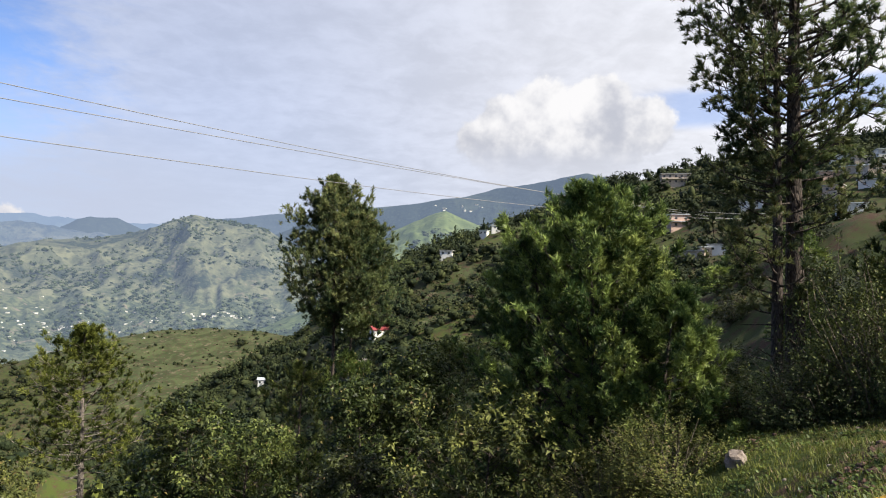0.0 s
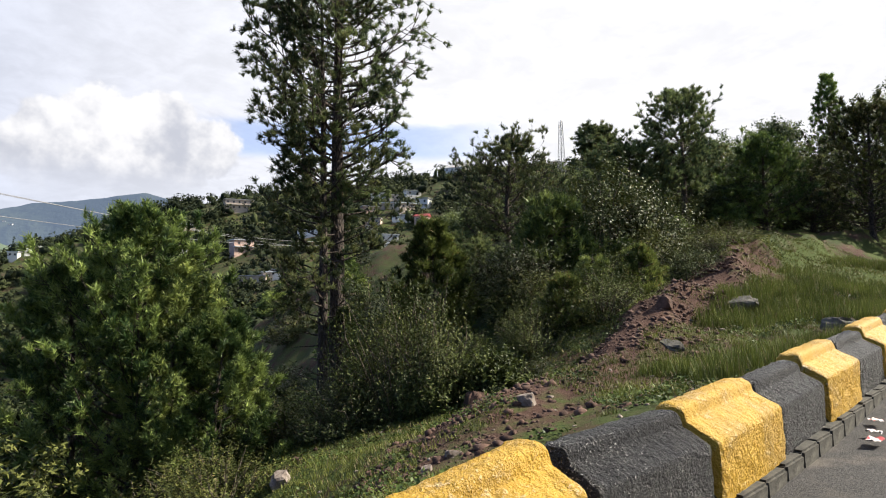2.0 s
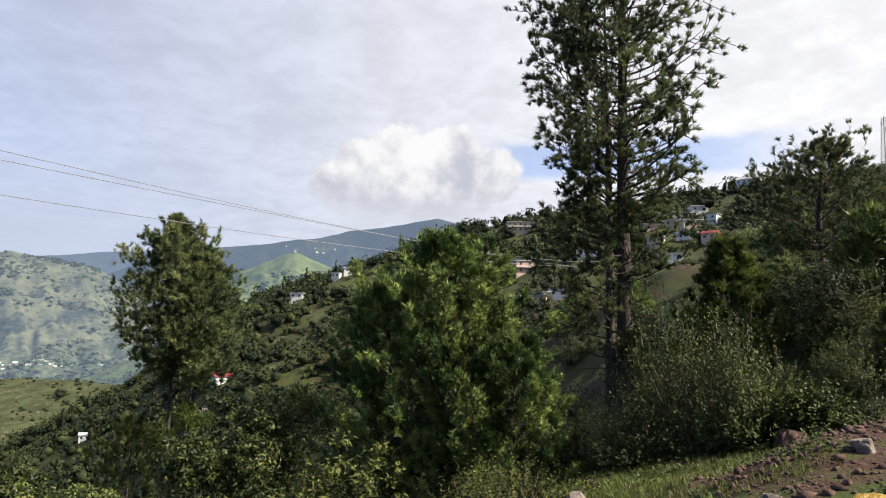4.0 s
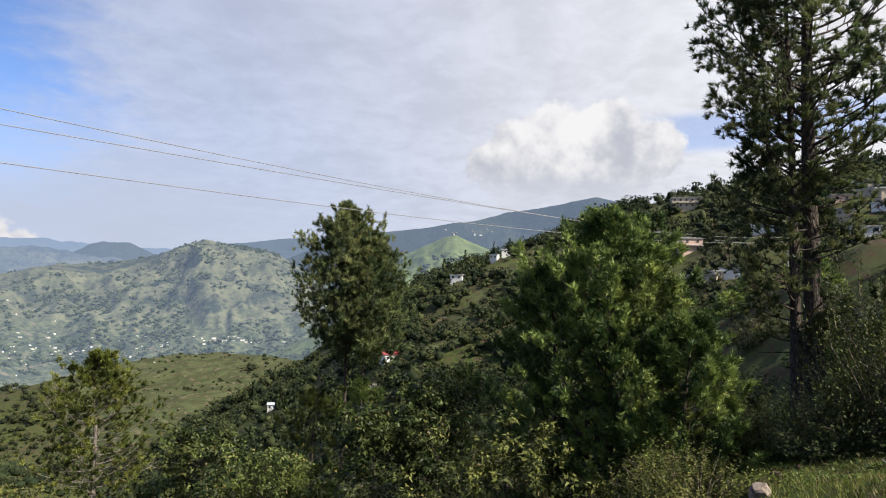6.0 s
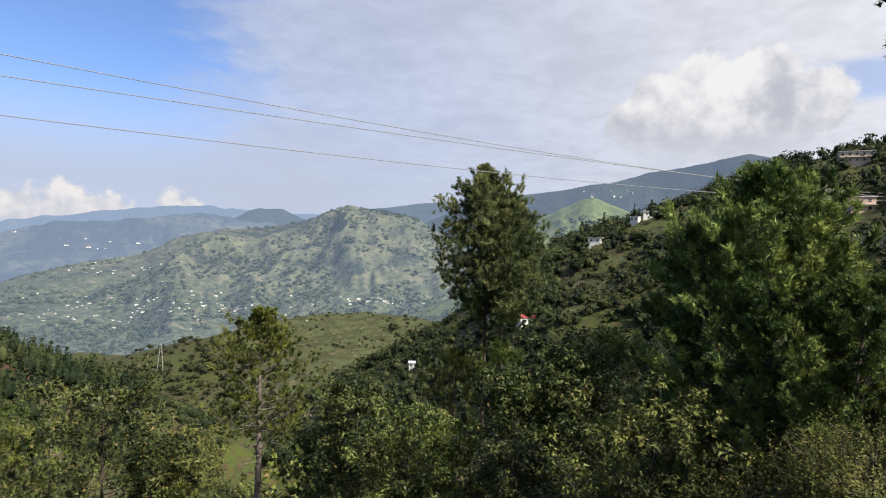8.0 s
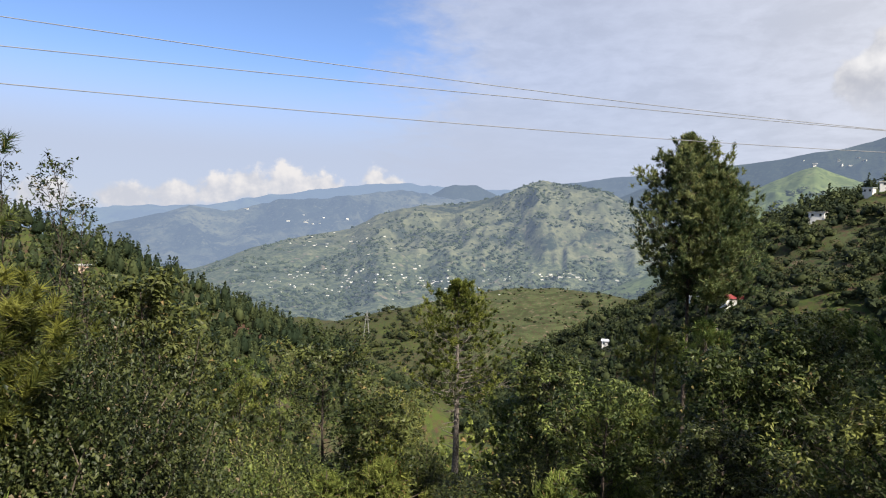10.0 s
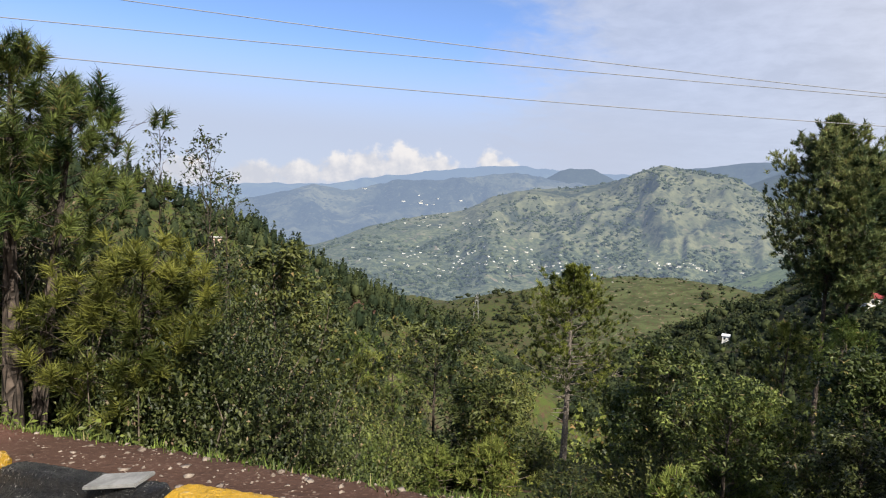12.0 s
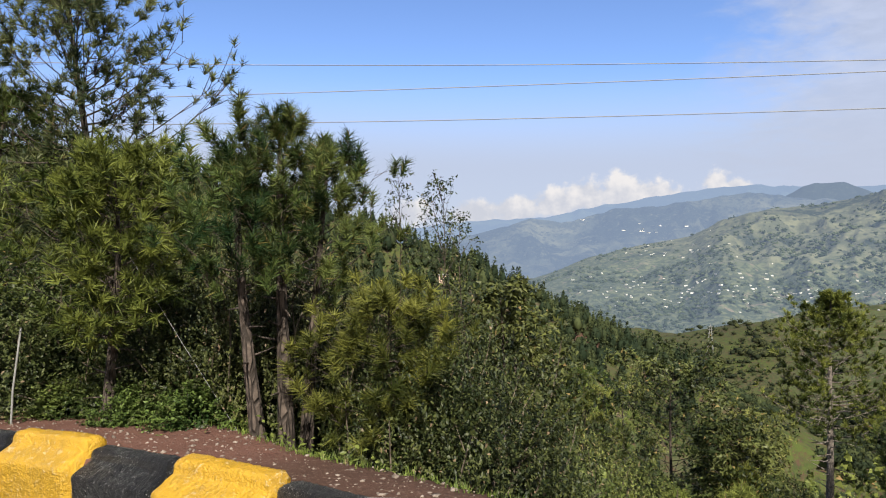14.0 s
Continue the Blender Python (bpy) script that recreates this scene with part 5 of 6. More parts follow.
    # kind, azimuth, distance, half-width, elevation of the top seen from the road
    topped = [("olive", 11.4, 25, 1.42, -7.2), ("olive", 7.5, 25, 0.91, -6.5), ("big", 2.3, 19, 1.46, -7.2), ("dull", -0.6, 21, 1.02, -5.5), ("bright", 19.2, 21, 1.53, -11.3), ("olive", 13.7, 18, 1.24, -13.1),
              ("piney", 38.5, 24, 2.23, -11.1), ("dark", 6.9, 14, 0.96, -15.4), ("dull", -3.9, 12, 1.46, -12.4), ("big", 33.6, 22, 1.3, -15.3), ("olive", 45.7, 30, 2.43, -11.7), ("big", 50.9, 16, 1.55, -7.7),
              ("olive", 45.5, 26, 1.68, -13.2), ("dull", 42.0, 34, 2.06, -12.6), ("big", 52.1, 13, 1.05, -4.8), ("olive", 14.8, 18, 1.17, -13.3), ("dull", 32.6, 28, 1.26, -14.2), ("olive", 22.3, 22, 1.25, -14.4),
              ("big", 1.9, 19, 1.15, -7.7), ("big", 19.8, 19, 1.31, -11.4), ("dull", 15.3, 16, 1.17, -12.7), ("big", 6.6, 18, 1.17, -10.1)]
    looks = {"olive": (M_NEEDLE_OLIVE, 0.20, 0.030, 34, 0.0, "young yellow-green pine on the slope below the road"), "piney": (M_LEAF, 0.15, 0.088, 28, 0.27, "broad leafy dark green tree on the slope below the road"),
             "big": (M_LEAF, 0.14, 0.082, 28, 0.24, "leafy green young tree on the slope below the road"), "bright": (M_LEAF_BRIGHT, 0.15, 0.090, 26, 0.24, "fresh green broad-leaved young tree on the slope"),
             "dull": (M_LEAF_DULL, 0.12, 0.062, 28, 0.20, "olive-brown small-leaved tree on the slope below the road"), "dark": (M_LEAF_DARK, 0.10, 0.062, 30, 0.20, "dark small-leaved bushy tree on the slope below the road")}
    for kind, az, d, w, el in topped:
        at = on_land(az, d)
        h = max(1.62 + d * math.tan(radians(el)) - at[2], 1.0)
        mat, nl, nw, cnt, leafy, lab = looks[kind]
        tip = 0.25 if kind == "olive" else 0.5
        foot = max(0.05, 1 - 4.2 * w / h)
        k = 0.7 + d * 0.015
        pine("young_tree", lab, at, h - 0.15, 0.03 + 0.010 * h, [(foot, w * 0.7), (foot + 0.25 * (1 - foot), w * 1.1), (foot + 0.5 * (1 - foot), w), (foot + 0.75 * (1 - foot), w * 0.8), (0.95, w * tip), (1.0, w * 0.12)],
             52, 6, 1, cnt, nl * k, nw * k, mat, rise=0.6, curl=0.4, spread=0.75, group="young trees on the slope", bare=4, inner=1.6, back=1.0, leafy=leafy * k)
    for kind, az, d, w, h in one:
        data, label = (thin if d > 22 else kinds)[kind]
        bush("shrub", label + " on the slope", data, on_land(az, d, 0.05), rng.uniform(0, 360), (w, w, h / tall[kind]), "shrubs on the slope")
    # the slope below the road is thick with scrub
    n = 0
    while n < 165:
        az, d = rng.uniform(-8, 94), float(np.exp(rng.uniform(math.log(9), math.log(34))))
        x, y, _ = pol(az, d)
        v = (y - float(edge_y(x))) * 0.95
        light = d > 15
        if v < 3.2 or (az < 32 and d < 12) or (d < 20 and 28 < az < 45):
            continue
        kind = ("big", "big", "olive", "olive", "olive", "piney", "dull", "dull", "dark")[int(rng.integers(9))]
        data, label = (thin if light else kinds)[kind]
        w = rng.uniform(0.7, 1.3) * (0.7 + d * 0.028)
        room = 1.6 - d * math.tan(radians(20.5 if abs(az - 27.5) < 3.5 else 13.0 if az < 50 else 4.0)) - land_at(x, y)
        h = min(w * rng.uniform(1.0, 1.6), max(room, 0.5))
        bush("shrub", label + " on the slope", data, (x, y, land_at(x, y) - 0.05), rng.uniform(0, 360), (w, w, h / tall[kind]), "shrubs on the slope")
        n += 1
    for k in range(36):
        x = rng.uniform(4.0, 16.0)
        v = rng.uniform(4.9, 8.2) + 0.06 * x + 0.9 * max(0.0, 7.5 - x)
        y = float(edge_y(x)) + v / 0.95
        kind = ("dark", "big", "dull", "piney", "dull")[k % 5]
        w = rng.uniform(0.5, 0.95)
        bush("shrub", kinds[kind][1] + " behind the earth bank", thin[kind][0], (x, y, land_at(x, y) - 0.05), rng.uniform(0, 360), (w, w, w * rng.uniform(0.7, 1.2) / tall[kind]), "shrubs on the slope")
    n = 0
    while n < 40:
        az, d = rng.uniform(-75, -22), rng.uniform(14, 45)
        x, y, _ = pol(az, d)
        v = (y - float(edge_y(x))) * 0.95
        if v < 8:
            continue
        kind = ("big", "piney", "dark", "piney")[int(rng.integers(4))]
        data, label = thin[kind]
        w = rng.uniform(0.8, 1.3) * (0.7 + d * 0.02)
        bush("shrub", label + " under the pines", data, (x, y, land_at(x, y) - 0.05), rng.uniform(0, 360), (w, w, w * rng.uniform(0.8, 1.1) / tall[kind]), "shrubs on the slope")
        n += 1


bushes()


def leafy_shoots():
    for az, d, top in ((59.0, 7.6, 4.3), (56.6, 7.8, 3.2), (61.6, 7.7, 4.6), (54.2, 8.0, 1.6)):
        at = on_land(az, d)
        h = 1.55 + d * math.tan(radians(top)) - at[2]
        pine("leafy_shoot", "tall thin leafy shoot standing above the dark shrub", at, h, 0.016, [(0.55, 0.30), (0.8, 0.22), (0.95, 0.12), (1.0, 0.04)], 26, 4, 1, 7, 0.045, 0.026, M_LEAF_DARK,
             rise=1.2, curl=0.4, group="leafy shoots above the shrub", bend=0.25, leafy=0.05)


leafy_shoots()


# ---------------------------------------------------------------- woods on the hillsides
def woods(name, label, places, sizes, mat, tall=1.0, faces=80, leaf=0.11, solid=1.0):
    """Many trees in one mesh: each a lumpy core with loose leaf sprays all over it."""
    n = len(places)
    places, sizes = np.asarray(places), np.asarray(sizes)[:, None, None]
    bm = bmesh.new()
    bmesh.ops.create_icosphere(bm, subdivisions=1, radius=1.0)
    ball = np.array([q.co[:] for q in bm.verts])
    tri = np.array([[q.index for q in f.verts] for f in bm.faces])
    bm.free()
    d = unit(rng.normal(size=(n, faces, 3)) + np.array([0, 0, 0.35]))
    if tall > 1.3:
        hh = rng.random((n, faces, 1)) ** 1.1
        c = np.concatenate([d[..., :2] * (1 - hh) ** 0.8 * 0.5 * rng.uniform(0.6, 1.05, (n, faces, 1)), hh * tall], -1) * sizes
        core = ball[None] * np.array([0.24, 0.24, 0.36 * tall]) * (1 + 0.25 * rng.normal(size=(n, len(ball), 1)))
        core[..., :2] *= 1.15 - 0.75 * np.clip(core[..., 2:] / (0.4 * tall), -0.4, 1)
        core[..., 2] += 0.40 * tall
    else:
        wide = rng.uniform(0.8, 1.25, (n, 1, 3))
        c = d * rng.uniform(0.75, 1.08, (n, faces, 1)) * np.array([0.5, 0.5, 0.45 * tall]) * wide * sizes
        lobe = rng.normal(size=(n, 4, 3)) * np.array([0.26, 0.26, 0.12])
        c = c * 0.72 + lobe[np.arange(n)[:, None], rng.integers(4, size=(n, faces))] * sizes
        c[..., 2] += 0.42 * tall * sizes[..., 0]
        core = ball[None] * np.array([0.40, 0.40, 0.34 * tall]) * wide * (1 + 0.20 * rng.normal(size=(n, len(ball), 1)))
        core[..., 2] += 0.42 * tall
    core = places[:, None] + core * sizes * solid
    a = unit(rng.normal(size=c.shape) * 0.6 + d)
    u = across(a.reshape(-1, 3)).reshape(a.shape)
    w = np.cross(a, u)
    s = leaf * sizes * rng.uniform(0.6, 1.3, (n, faces, 1))
    base = places[:, None] + c
    v = np.stack([base - u * s - w * s * 0.5, base + u * s * 0.9 - w * s * 0.6, base + w * s * 0.9 + d * s * 0.4], 2).reshape(-1, 3)
    f = (np.arange(n)[:, None, None] * len(ball) + tri[None]).reshape(-1, 3) + len(v)
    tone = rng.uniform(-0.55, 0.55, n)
    # cores are toned darker than the sprays, as painted shade within each crown
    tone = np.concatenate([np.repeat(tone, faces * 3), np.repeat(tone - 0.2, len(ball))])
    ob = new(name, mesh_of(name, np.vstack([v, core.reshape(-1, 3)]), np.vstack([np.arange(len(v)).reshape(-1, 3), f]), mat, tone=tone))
    return tagged(ob, label, "trees", kind="stuff")


def scatter(count, az0, az1, r0, r1, keep):
    a = rng.uniform(az0, az1, count * 6)
    r = np.sqrt(rng.uniform(r0 * r0, r1 * r1, count * 6))
    x, y = -np.sin(np.radians(a)) * r, np.cos(np.radians(a)) * r
    ok = keep(x, y, a, r)
    x, y = x[ok][:count], y[ok][:count]
    return np.stack([x, y, land(x, y) - 0.4], -1)


def hillside_woods():
    p = scatter(900, -8, 70, 32, 125, lambda x, y, a, r: fbm(x / 12, y / 12, 3, 76) > -0.16)
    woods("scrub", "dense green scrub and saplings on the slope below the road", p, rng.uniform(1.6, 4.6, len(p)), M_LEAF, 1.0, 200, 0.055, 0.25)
    p = scatter(420, -8, 70, 34, 125, lambda x, y, a, r: fbm(x / 14, y / 14, 3, 75) > -0.05)
    woods("scrub", "olive saplings on the slope below the road", p, rng.uniform(2.0, 4.4, len(p)), M_NEEDLE_OLIVE, 1.5, 190, 0.055, 0.2)
    clear = np.array([(-19.3, 7.9), (-19.6, 4.4), (-15.2, 4.5), (-15.4, 6.2), (-20.6, 0.4), (-22.0, 0.2), (-22.6, 2.4), (-4.8, 4.0), (-3.6, 3.6), (-0.4, 1.5), (5.2, -5.1), (8.0, -5.1), (14.8, -9.1),
                      (-31.0, 9.2), (-32.6, 9.0), (-34.0, 9.3), (-30.2, 8.0), (-31.8, 7.9), (-33.4, 8.0), (-35.4, 8.6), (-33.2, 6.9), (-35.1, 6.9), (-31.7, 5.4), (-25.0, 6.0)])

    def in_view_of_house(x, y, a, r):
        e = np.degrees(np.arctan2(land(x, y) - 1.6, r))
        near = (np.abs(a[:, None] - clear[None, :, 0]) < 0.6) & (e[:, None] < clear[None, :, 1] + 0.15) & (e[:, None] > clear[None, :, 1] - 0.95)
        return near.any(1)

    open_f = lambda x, y, a, r: ~in_view_of_house(x, y, a, r) & (fbm(x / 45, y / 45, 3, 77) > -0.17) & (field_places(x, y) < 0.35 + 0.5 * (fbm(x / 9, y / 9, 2, 142) > 0.22))
    p = scatter(9800, -78, 27, 110, 540, open_f)
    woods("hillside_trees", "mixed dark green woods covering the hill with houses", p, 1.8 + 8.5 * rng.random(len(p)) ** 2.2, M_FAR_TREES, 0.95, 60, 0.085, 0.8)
    p = scatter(1700, -52, 6, 90, 330, lambda x, y, a, r: ~in_view_of_house(x, y, a, r) & (fbm(x / 25, y / 25, 3, 147) > -0.14))
    woods("hillside_trees", "smaller trees and scrub on the near flank of the hill", p, 1.6 + 4.2 * rng.random(len(p)) ** 1.5, M_FAR_TREES, 0.95, 60, 0.085, 0.8)
    p = scatter(260, -78, 22, 150, 530, lambda x, y, a, r: fbm(x / 60, y / 60, 3, 78) > 0.02)
    woods("hillside_pines", "scattered tall pines on the hill with houses", p, rng.uniform(4, 7, len(p)), M_FAR_PINES, 1.9, 70)
    p = scatter(3600, 36, 100, 110, 470, lambda x, y, a, r: fbm(x / 70, y / 70, 3, 79) > -0.16)
    woods("hillside_pines", "pine forest on the steep side of the valley", p, rng.uniform(4.0, 8.5, len(p)), M_FAR_PINES, 1.5, 100, 0.065)
    p = scatter(1500, 15, 62, 85, 430, lambda x, y, a, r: (fbm(x / 40, y / 40, 3, 80) > -0.12) & (field_places(x, y) < 0.4))
    woods("hillside_trees", "green scrub and small trees on the lower slopes", p, rng.uniform(2.5, 5.5, len(p)), M_FAR_TREES, 1.0, 80, 0.07)
    p = scatter(1600, 12, 60, 430, 1150, lambda x, y, a, r: (fbm(x / 110, y / 110, 3, 81) > -0.02) & (field_places(x, y) < 0.3 + 0.6 * (fbm(x / 30, y / 30, 2, 143) > 0.17)))
    for hill, n, lab in ((HILL_C, 5200, "dark scrub dotted over the green mountain"), (HILL_G, 700, "bushes dotted over the grassy spur")):
        q = hill[hill.shape[0] // 5:].reshape(-1, 3)
        q = q[rng.integers(len(q), size=n * 3)] + rng.normal(size=(n * 3, 3)) * np.array([4, 4, 0])
        q = q[fbm(q[:, 0] / 170, q[:, 1] / 170, 4, 83) + 0.5 * fbm(q[:, 0] / 40, q[:, 1] / 40, 2, 84) > 0.03][:n]
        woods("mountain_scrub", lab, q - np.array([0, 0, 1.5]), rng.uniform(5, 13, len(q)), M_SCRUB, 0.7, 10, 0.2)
    q = scatter(1100, 28, 46, 300, 760, lambda x, y, a, r: (fbm(x / 50, y / 50, 3, 145) > -0.12) & (a > 29.5 + 3 * fbm(x / 60, y / 60, 2, 146)))
    woods("hillside_trees", "trees on the lower slope above the valley floor", q, 2.2 + 4.5 * rng.random(len(q)) ** 1.6, M_FAR_TREES, 0.9, 50, 0.09, 0.8)
    q = scatter(900, 10, 40, 560, 950, lambda x, y, a, r: fbm(x / 40, y / 40, 3, 144) > -0.02)
    woods("field_bushes", "bushes dotted over the grassy slope across the valley", q, 1.6 + 3.6 * rng.random(len(q)) ** 2, M_FAR_TREES, 0.8, 24, 0.14)
    woods("valley_trees", "trees in groves and hedges on the valley floor", p, rng.uniform(5, 10, len(p)), M_FAR_TREES, 0.8, 30)


hillside_woods()


# ---------------------------------------------------------------- houses
def plaster(c):
    def base(N):
        p = world_place(N)
        n = N.noise(p, 0.6, 5.0, 0.6)
        return N.mix(n, tuple(v * 0.8 for v in c), c), None
    return base


M_WHITE = surface("white_plaster", plaster((0.78, 0.76, 0.72)), 0.8)
M_BUFF = surface("buff_plaster", plaster((0.55, 0.45, 0.36)), 0.85)
M_PINK = surface("pinkish_plaster", plaster((0.60, 0.42, 0.34)), 0.85)
M_ROOF_GREY = surface("grey_roof_slab", plaster((0.42, 0.41, 0.40)), 0.8)
M_ROOF_RED = surface("red_sheet_roof", plaster((0.26, 0.05, 0.05)), 0.6)
M_ROOF_TIN = surface("pale_tin_roof", plaster((0.62, 0.64, 0.66)), 0.35, metal=0.3)
M_PANE = surface("dark_window", lambda N: ((0.02, 0.025, 0.03), None), 0.15, spec=0.5)


def house(label, at, turn, w, d, storeys, wall, roof, pitched=False, group="houses on the hill"):
    root = thing("house", label, "house", at, group, turn)
    h = storeys * 3.0
    part("wall", box_bm((w, d, h + 4), (0, 0, h / 2 - 2), 0.05), wall, root)
    if pitched:
        bm = bmesh.new()
        e = 0.5
        vs = [bm.verts.new(c) for c in ((-w / 2 - e, -d / 2 - e, h), (w / 2 + e, -d / 2 - e, h), (w / 2 + e, d / 2 + e, h), (-w / 2 - e, d / 2 + e, h), (-w / 2 - e, 0, h + d * 0.28), (w / 2 + e, 0, h + d * 0.28))]
        for f in ((0, 1, 5, 4), (2, 3, 4, 5), (1, 2, 5), (3, 0, 4), (3, 2, 1, 0)):
            bm.faces.new([vs[i] for i in f])
        part("roof", bm, roof, root)
    else:
        part("roof", box_bm((w + 1.0, d + 1.0, 0.35), (0, 0, h + 0.18), 0.04), roof, root)
        if storeys > 1:
            part("balcony", box_bm((w + 0.6, 1.4, 0.25), (0, -d / 2 - 0.5, h / 2), 0.03), roof, root)
    pane = None
    for k in range(storeys):
        m = max(2, int(w / 3.2))
        for j in range(m):
            x = -w / 2 + (j + 0.5) * w / m
            if pane is None:
                ob = part("window", box_bm((1.0, 0.16, 1.1), (0, 0, 0)), M_PANE, root)
                pane = ob.data
            else:
                ob = child("window", pane, root)
            ob.location = (x, -d / 2 - 0.03, k * 3.0 + 1.7)
    return root


def houses():
    # azimuth, elevation, width, depth, storeys, wall, roof, pitched, label
    for az, el, w, d, n, wall, roof, pit, lab in (
            (-19.3, 7.9, 16, 9, 2, M_BUFF, M_ROOF_GREY, False, "large buff two-storey house with balconies among trees"),
            (-19.6, 4.4, 9, 7, 2, M_PINK, M_ROOF_TIN, False, "pinkish two-storey house among trees"),
            (-15.2, 4.5, 8, 6, 1, M_WHITE, M_ROOF_GREY, False, "low white house among trees"),
            (-15.4, 6.2, 8, 6, 1, M_BUFF, M_ROOF_TIN, False, "low buff house with a tin roof"),
            (-20.6, 0.4, 12, 7, 1, M_BUFF, M_ROOF_GREY, False, "long buff house with dark openings"),
            (-22.0, 0.2, 8, 6, 1, M_BUFF, M_ROOF_TIN, False, "small buff house with a pale roof"),
            (-22.6, 2.4, 7, 6, 1, M_WHITE, M_ROOF_GREY, False, "small white house among trees"),
            (-4.8, 4.0, 9, 7, 1, M_WHITE, M_WHITE, False, "white domed building on the shoulder of the hill"),
            (-3.6, 3.6, 5, 4, 1, M_WHITE, M_ROOF_TIN, False, "small white house on the shoulder of the hill"),
            (-0.4, 1.5, 7, 5, 1, M_WHITE, M_ROOF_GREY, False, "small white house above green terraces"),
            (5.2, -5.1, 8, 6, 1, M_WHITE, M_ROOF_RED, True, "small white house with a red roof among trees"),
            (8.0, -5.1, 6, 5, 1, M_WHITE, M_ROOF_TIN, False, "white house half hidden by trees"),
            (14.8, -9.1, 5, 4, 1, M_WHITE, M_ROOF_TIN, True, "small white house with a tin roof in the woods"),
            (6.3, -8.9, 4, 4, 1, M_WHITE, M_BUFF, False, "small cream hut in the woods"),
            (-31.0, 9.2, 9, 6, 1, M_WHITE, M_ROOF_GREY, False, "white house in the hillside village"),
            (-32.4, 9.0, 8, 6, 1, M_BUFF, M_ROOF_GREY, False, "buff house in the hillside village"),
            (-33.9, 9.3, 9, 6, 1, M_WHITE, M_ROOF_TIN, False, "white house in the hillside village"),
            (-30.2, 8.0, 8, 6, 1, M_PINK, M_ROOF_GREY, False, "low pinkish house in the hillside village"),
            (-31.8, 8.3, 10, 6, 1, M_BUFF, M_ROOF_TIN, False, "long low buff house in the hillside village"),
            (-33.3, 8.2, 9, 6, 1, M_BUFF, M_ROOF_TIN, False, "low buff house in the hillside village"),
            (-34.9, 8.6, 7, 6, 1, M_WHITE, M_ROOF_GREY, False, "small white house in the hillside village"),
            (-33.1, 7.2, 9, 6, 1, M_WHITE, M_ROOF_TIN, False, "low white house with a pale roof"),
            (-34.8, 7.0, 6, 5, 1, M_PINK, M_ROOF_RED, True, "small house with a red roof"),
            (-30.6, 6.9, 7, 5, 1, M_BUFF, M_ROOF_GREY, False, "low buff house in the hillside village"),
            (-31.7, 5.4, 9, 6, 1, M_WHITE, M_ROOF_TIN, False, "small white house among trees"),
            (-37.9, 11.3, 14, 9, 1, M_WHITE, M_ROOF_GREY, True, "broad house on top of the hill"),
            (-25.0, 6.0, 9, 6, 1, M_WHITE, M_ROOF_GREY, False, "white house among trees"),
            (57.4, -4.0, 4, 4, 1, M_PINK, M_ROOF_GREY, False, "pale house on the pine-covered slope"),
            (45.2, -7.4, 9, 7, 2, M_PINK, M_ROOF_GREY, False, "buff house above the red earth bank")):
        x, y, z = sight(az, el)
        house(lab, (x, y, z - 0.4), az + rng.uniform(-25, 25), w, d, n, wall, roof, pit)


houses()


def far_houses():
    """Small pale houses spread over the valley floor and the foot of the green mountain."""
    dg = bpy.context.evaluated_depsgraph_get()
    made, n = None, 0
    clusters = [(31.0, -4.0, 6.0, 1.0, 60), (36.0, -4.6, 5.0, 1.0, 40), (29.0, -4.4, 3.0, 0.35, 28), (18.5, -3.6, 3.6, 0.3, 34), (42.0, -4.6, 3.0, 1.0, 26), (37.0, -1.2, 4.0, 0.5, 18), (25.0, -3.6, 4.0, 0.5, 14),
                (40.0, 0.4, 4.0, 0.6, 12), (-1.5, 6.0, 2.2, 0.3, 10)]
    for az, el, sa_, se_, k in clusters:
        for j in range(k):
            a, e = radians(az + rng.normal() * sa_ * 0.6), radians(el + rng.normal() * se_ * 0.7)
            way = Vector((-math.sin(a) * math.cos(e), math.cos(a) * math.cos(e), math.sin(e)))
            hit, at, nor, _, ob, _ = scene.ray_cast(dg, Vector((0, 0, 1.6)) + way * 560, way)
            if not hit or ob.name.split(".")[0] not in ("backdrop", "ground"):
                continue
            s = rng.uniform(0.28, 0.62) * at.length / 2000
            if made is None:
                made = house("small pale house in the valley", at, 0, 12, 9, 2, M_WHITE, M_ROOF_TIN, False, "houses in the valley")
                made.scale = (s, s, s)
            else:
                c = copy_thing(made, pose(at.x, at.y, at.z, 0, 0, rng.uniform(-40, 60)))
                c.scale = (s * rng.uniform(0.8, 2.0), s, s * rng.uniform(0.45, 0.7))


far_houses()


# ---------------------------------------------------------------- power line
M_WIRE = surface("aluminium_wire", lambda N: ((0.22, 0.22, 0.23), None), 0.7)
M_POLE = surface("grey_steel_pole", stone_base((0.16, 0.16, 0.16), (0.28, 0.28, 0.27), 1.0), 0.6)
M_PORCELAIN = surface("dark_insulator", lambda N: ((0.03, 0.022, 0.02), None), 0.25, spec=0.5)


def line_place(s):
    q = pol(50, 20)
    return q[0] + 0.643 * s, q[1] + 0.766 * s


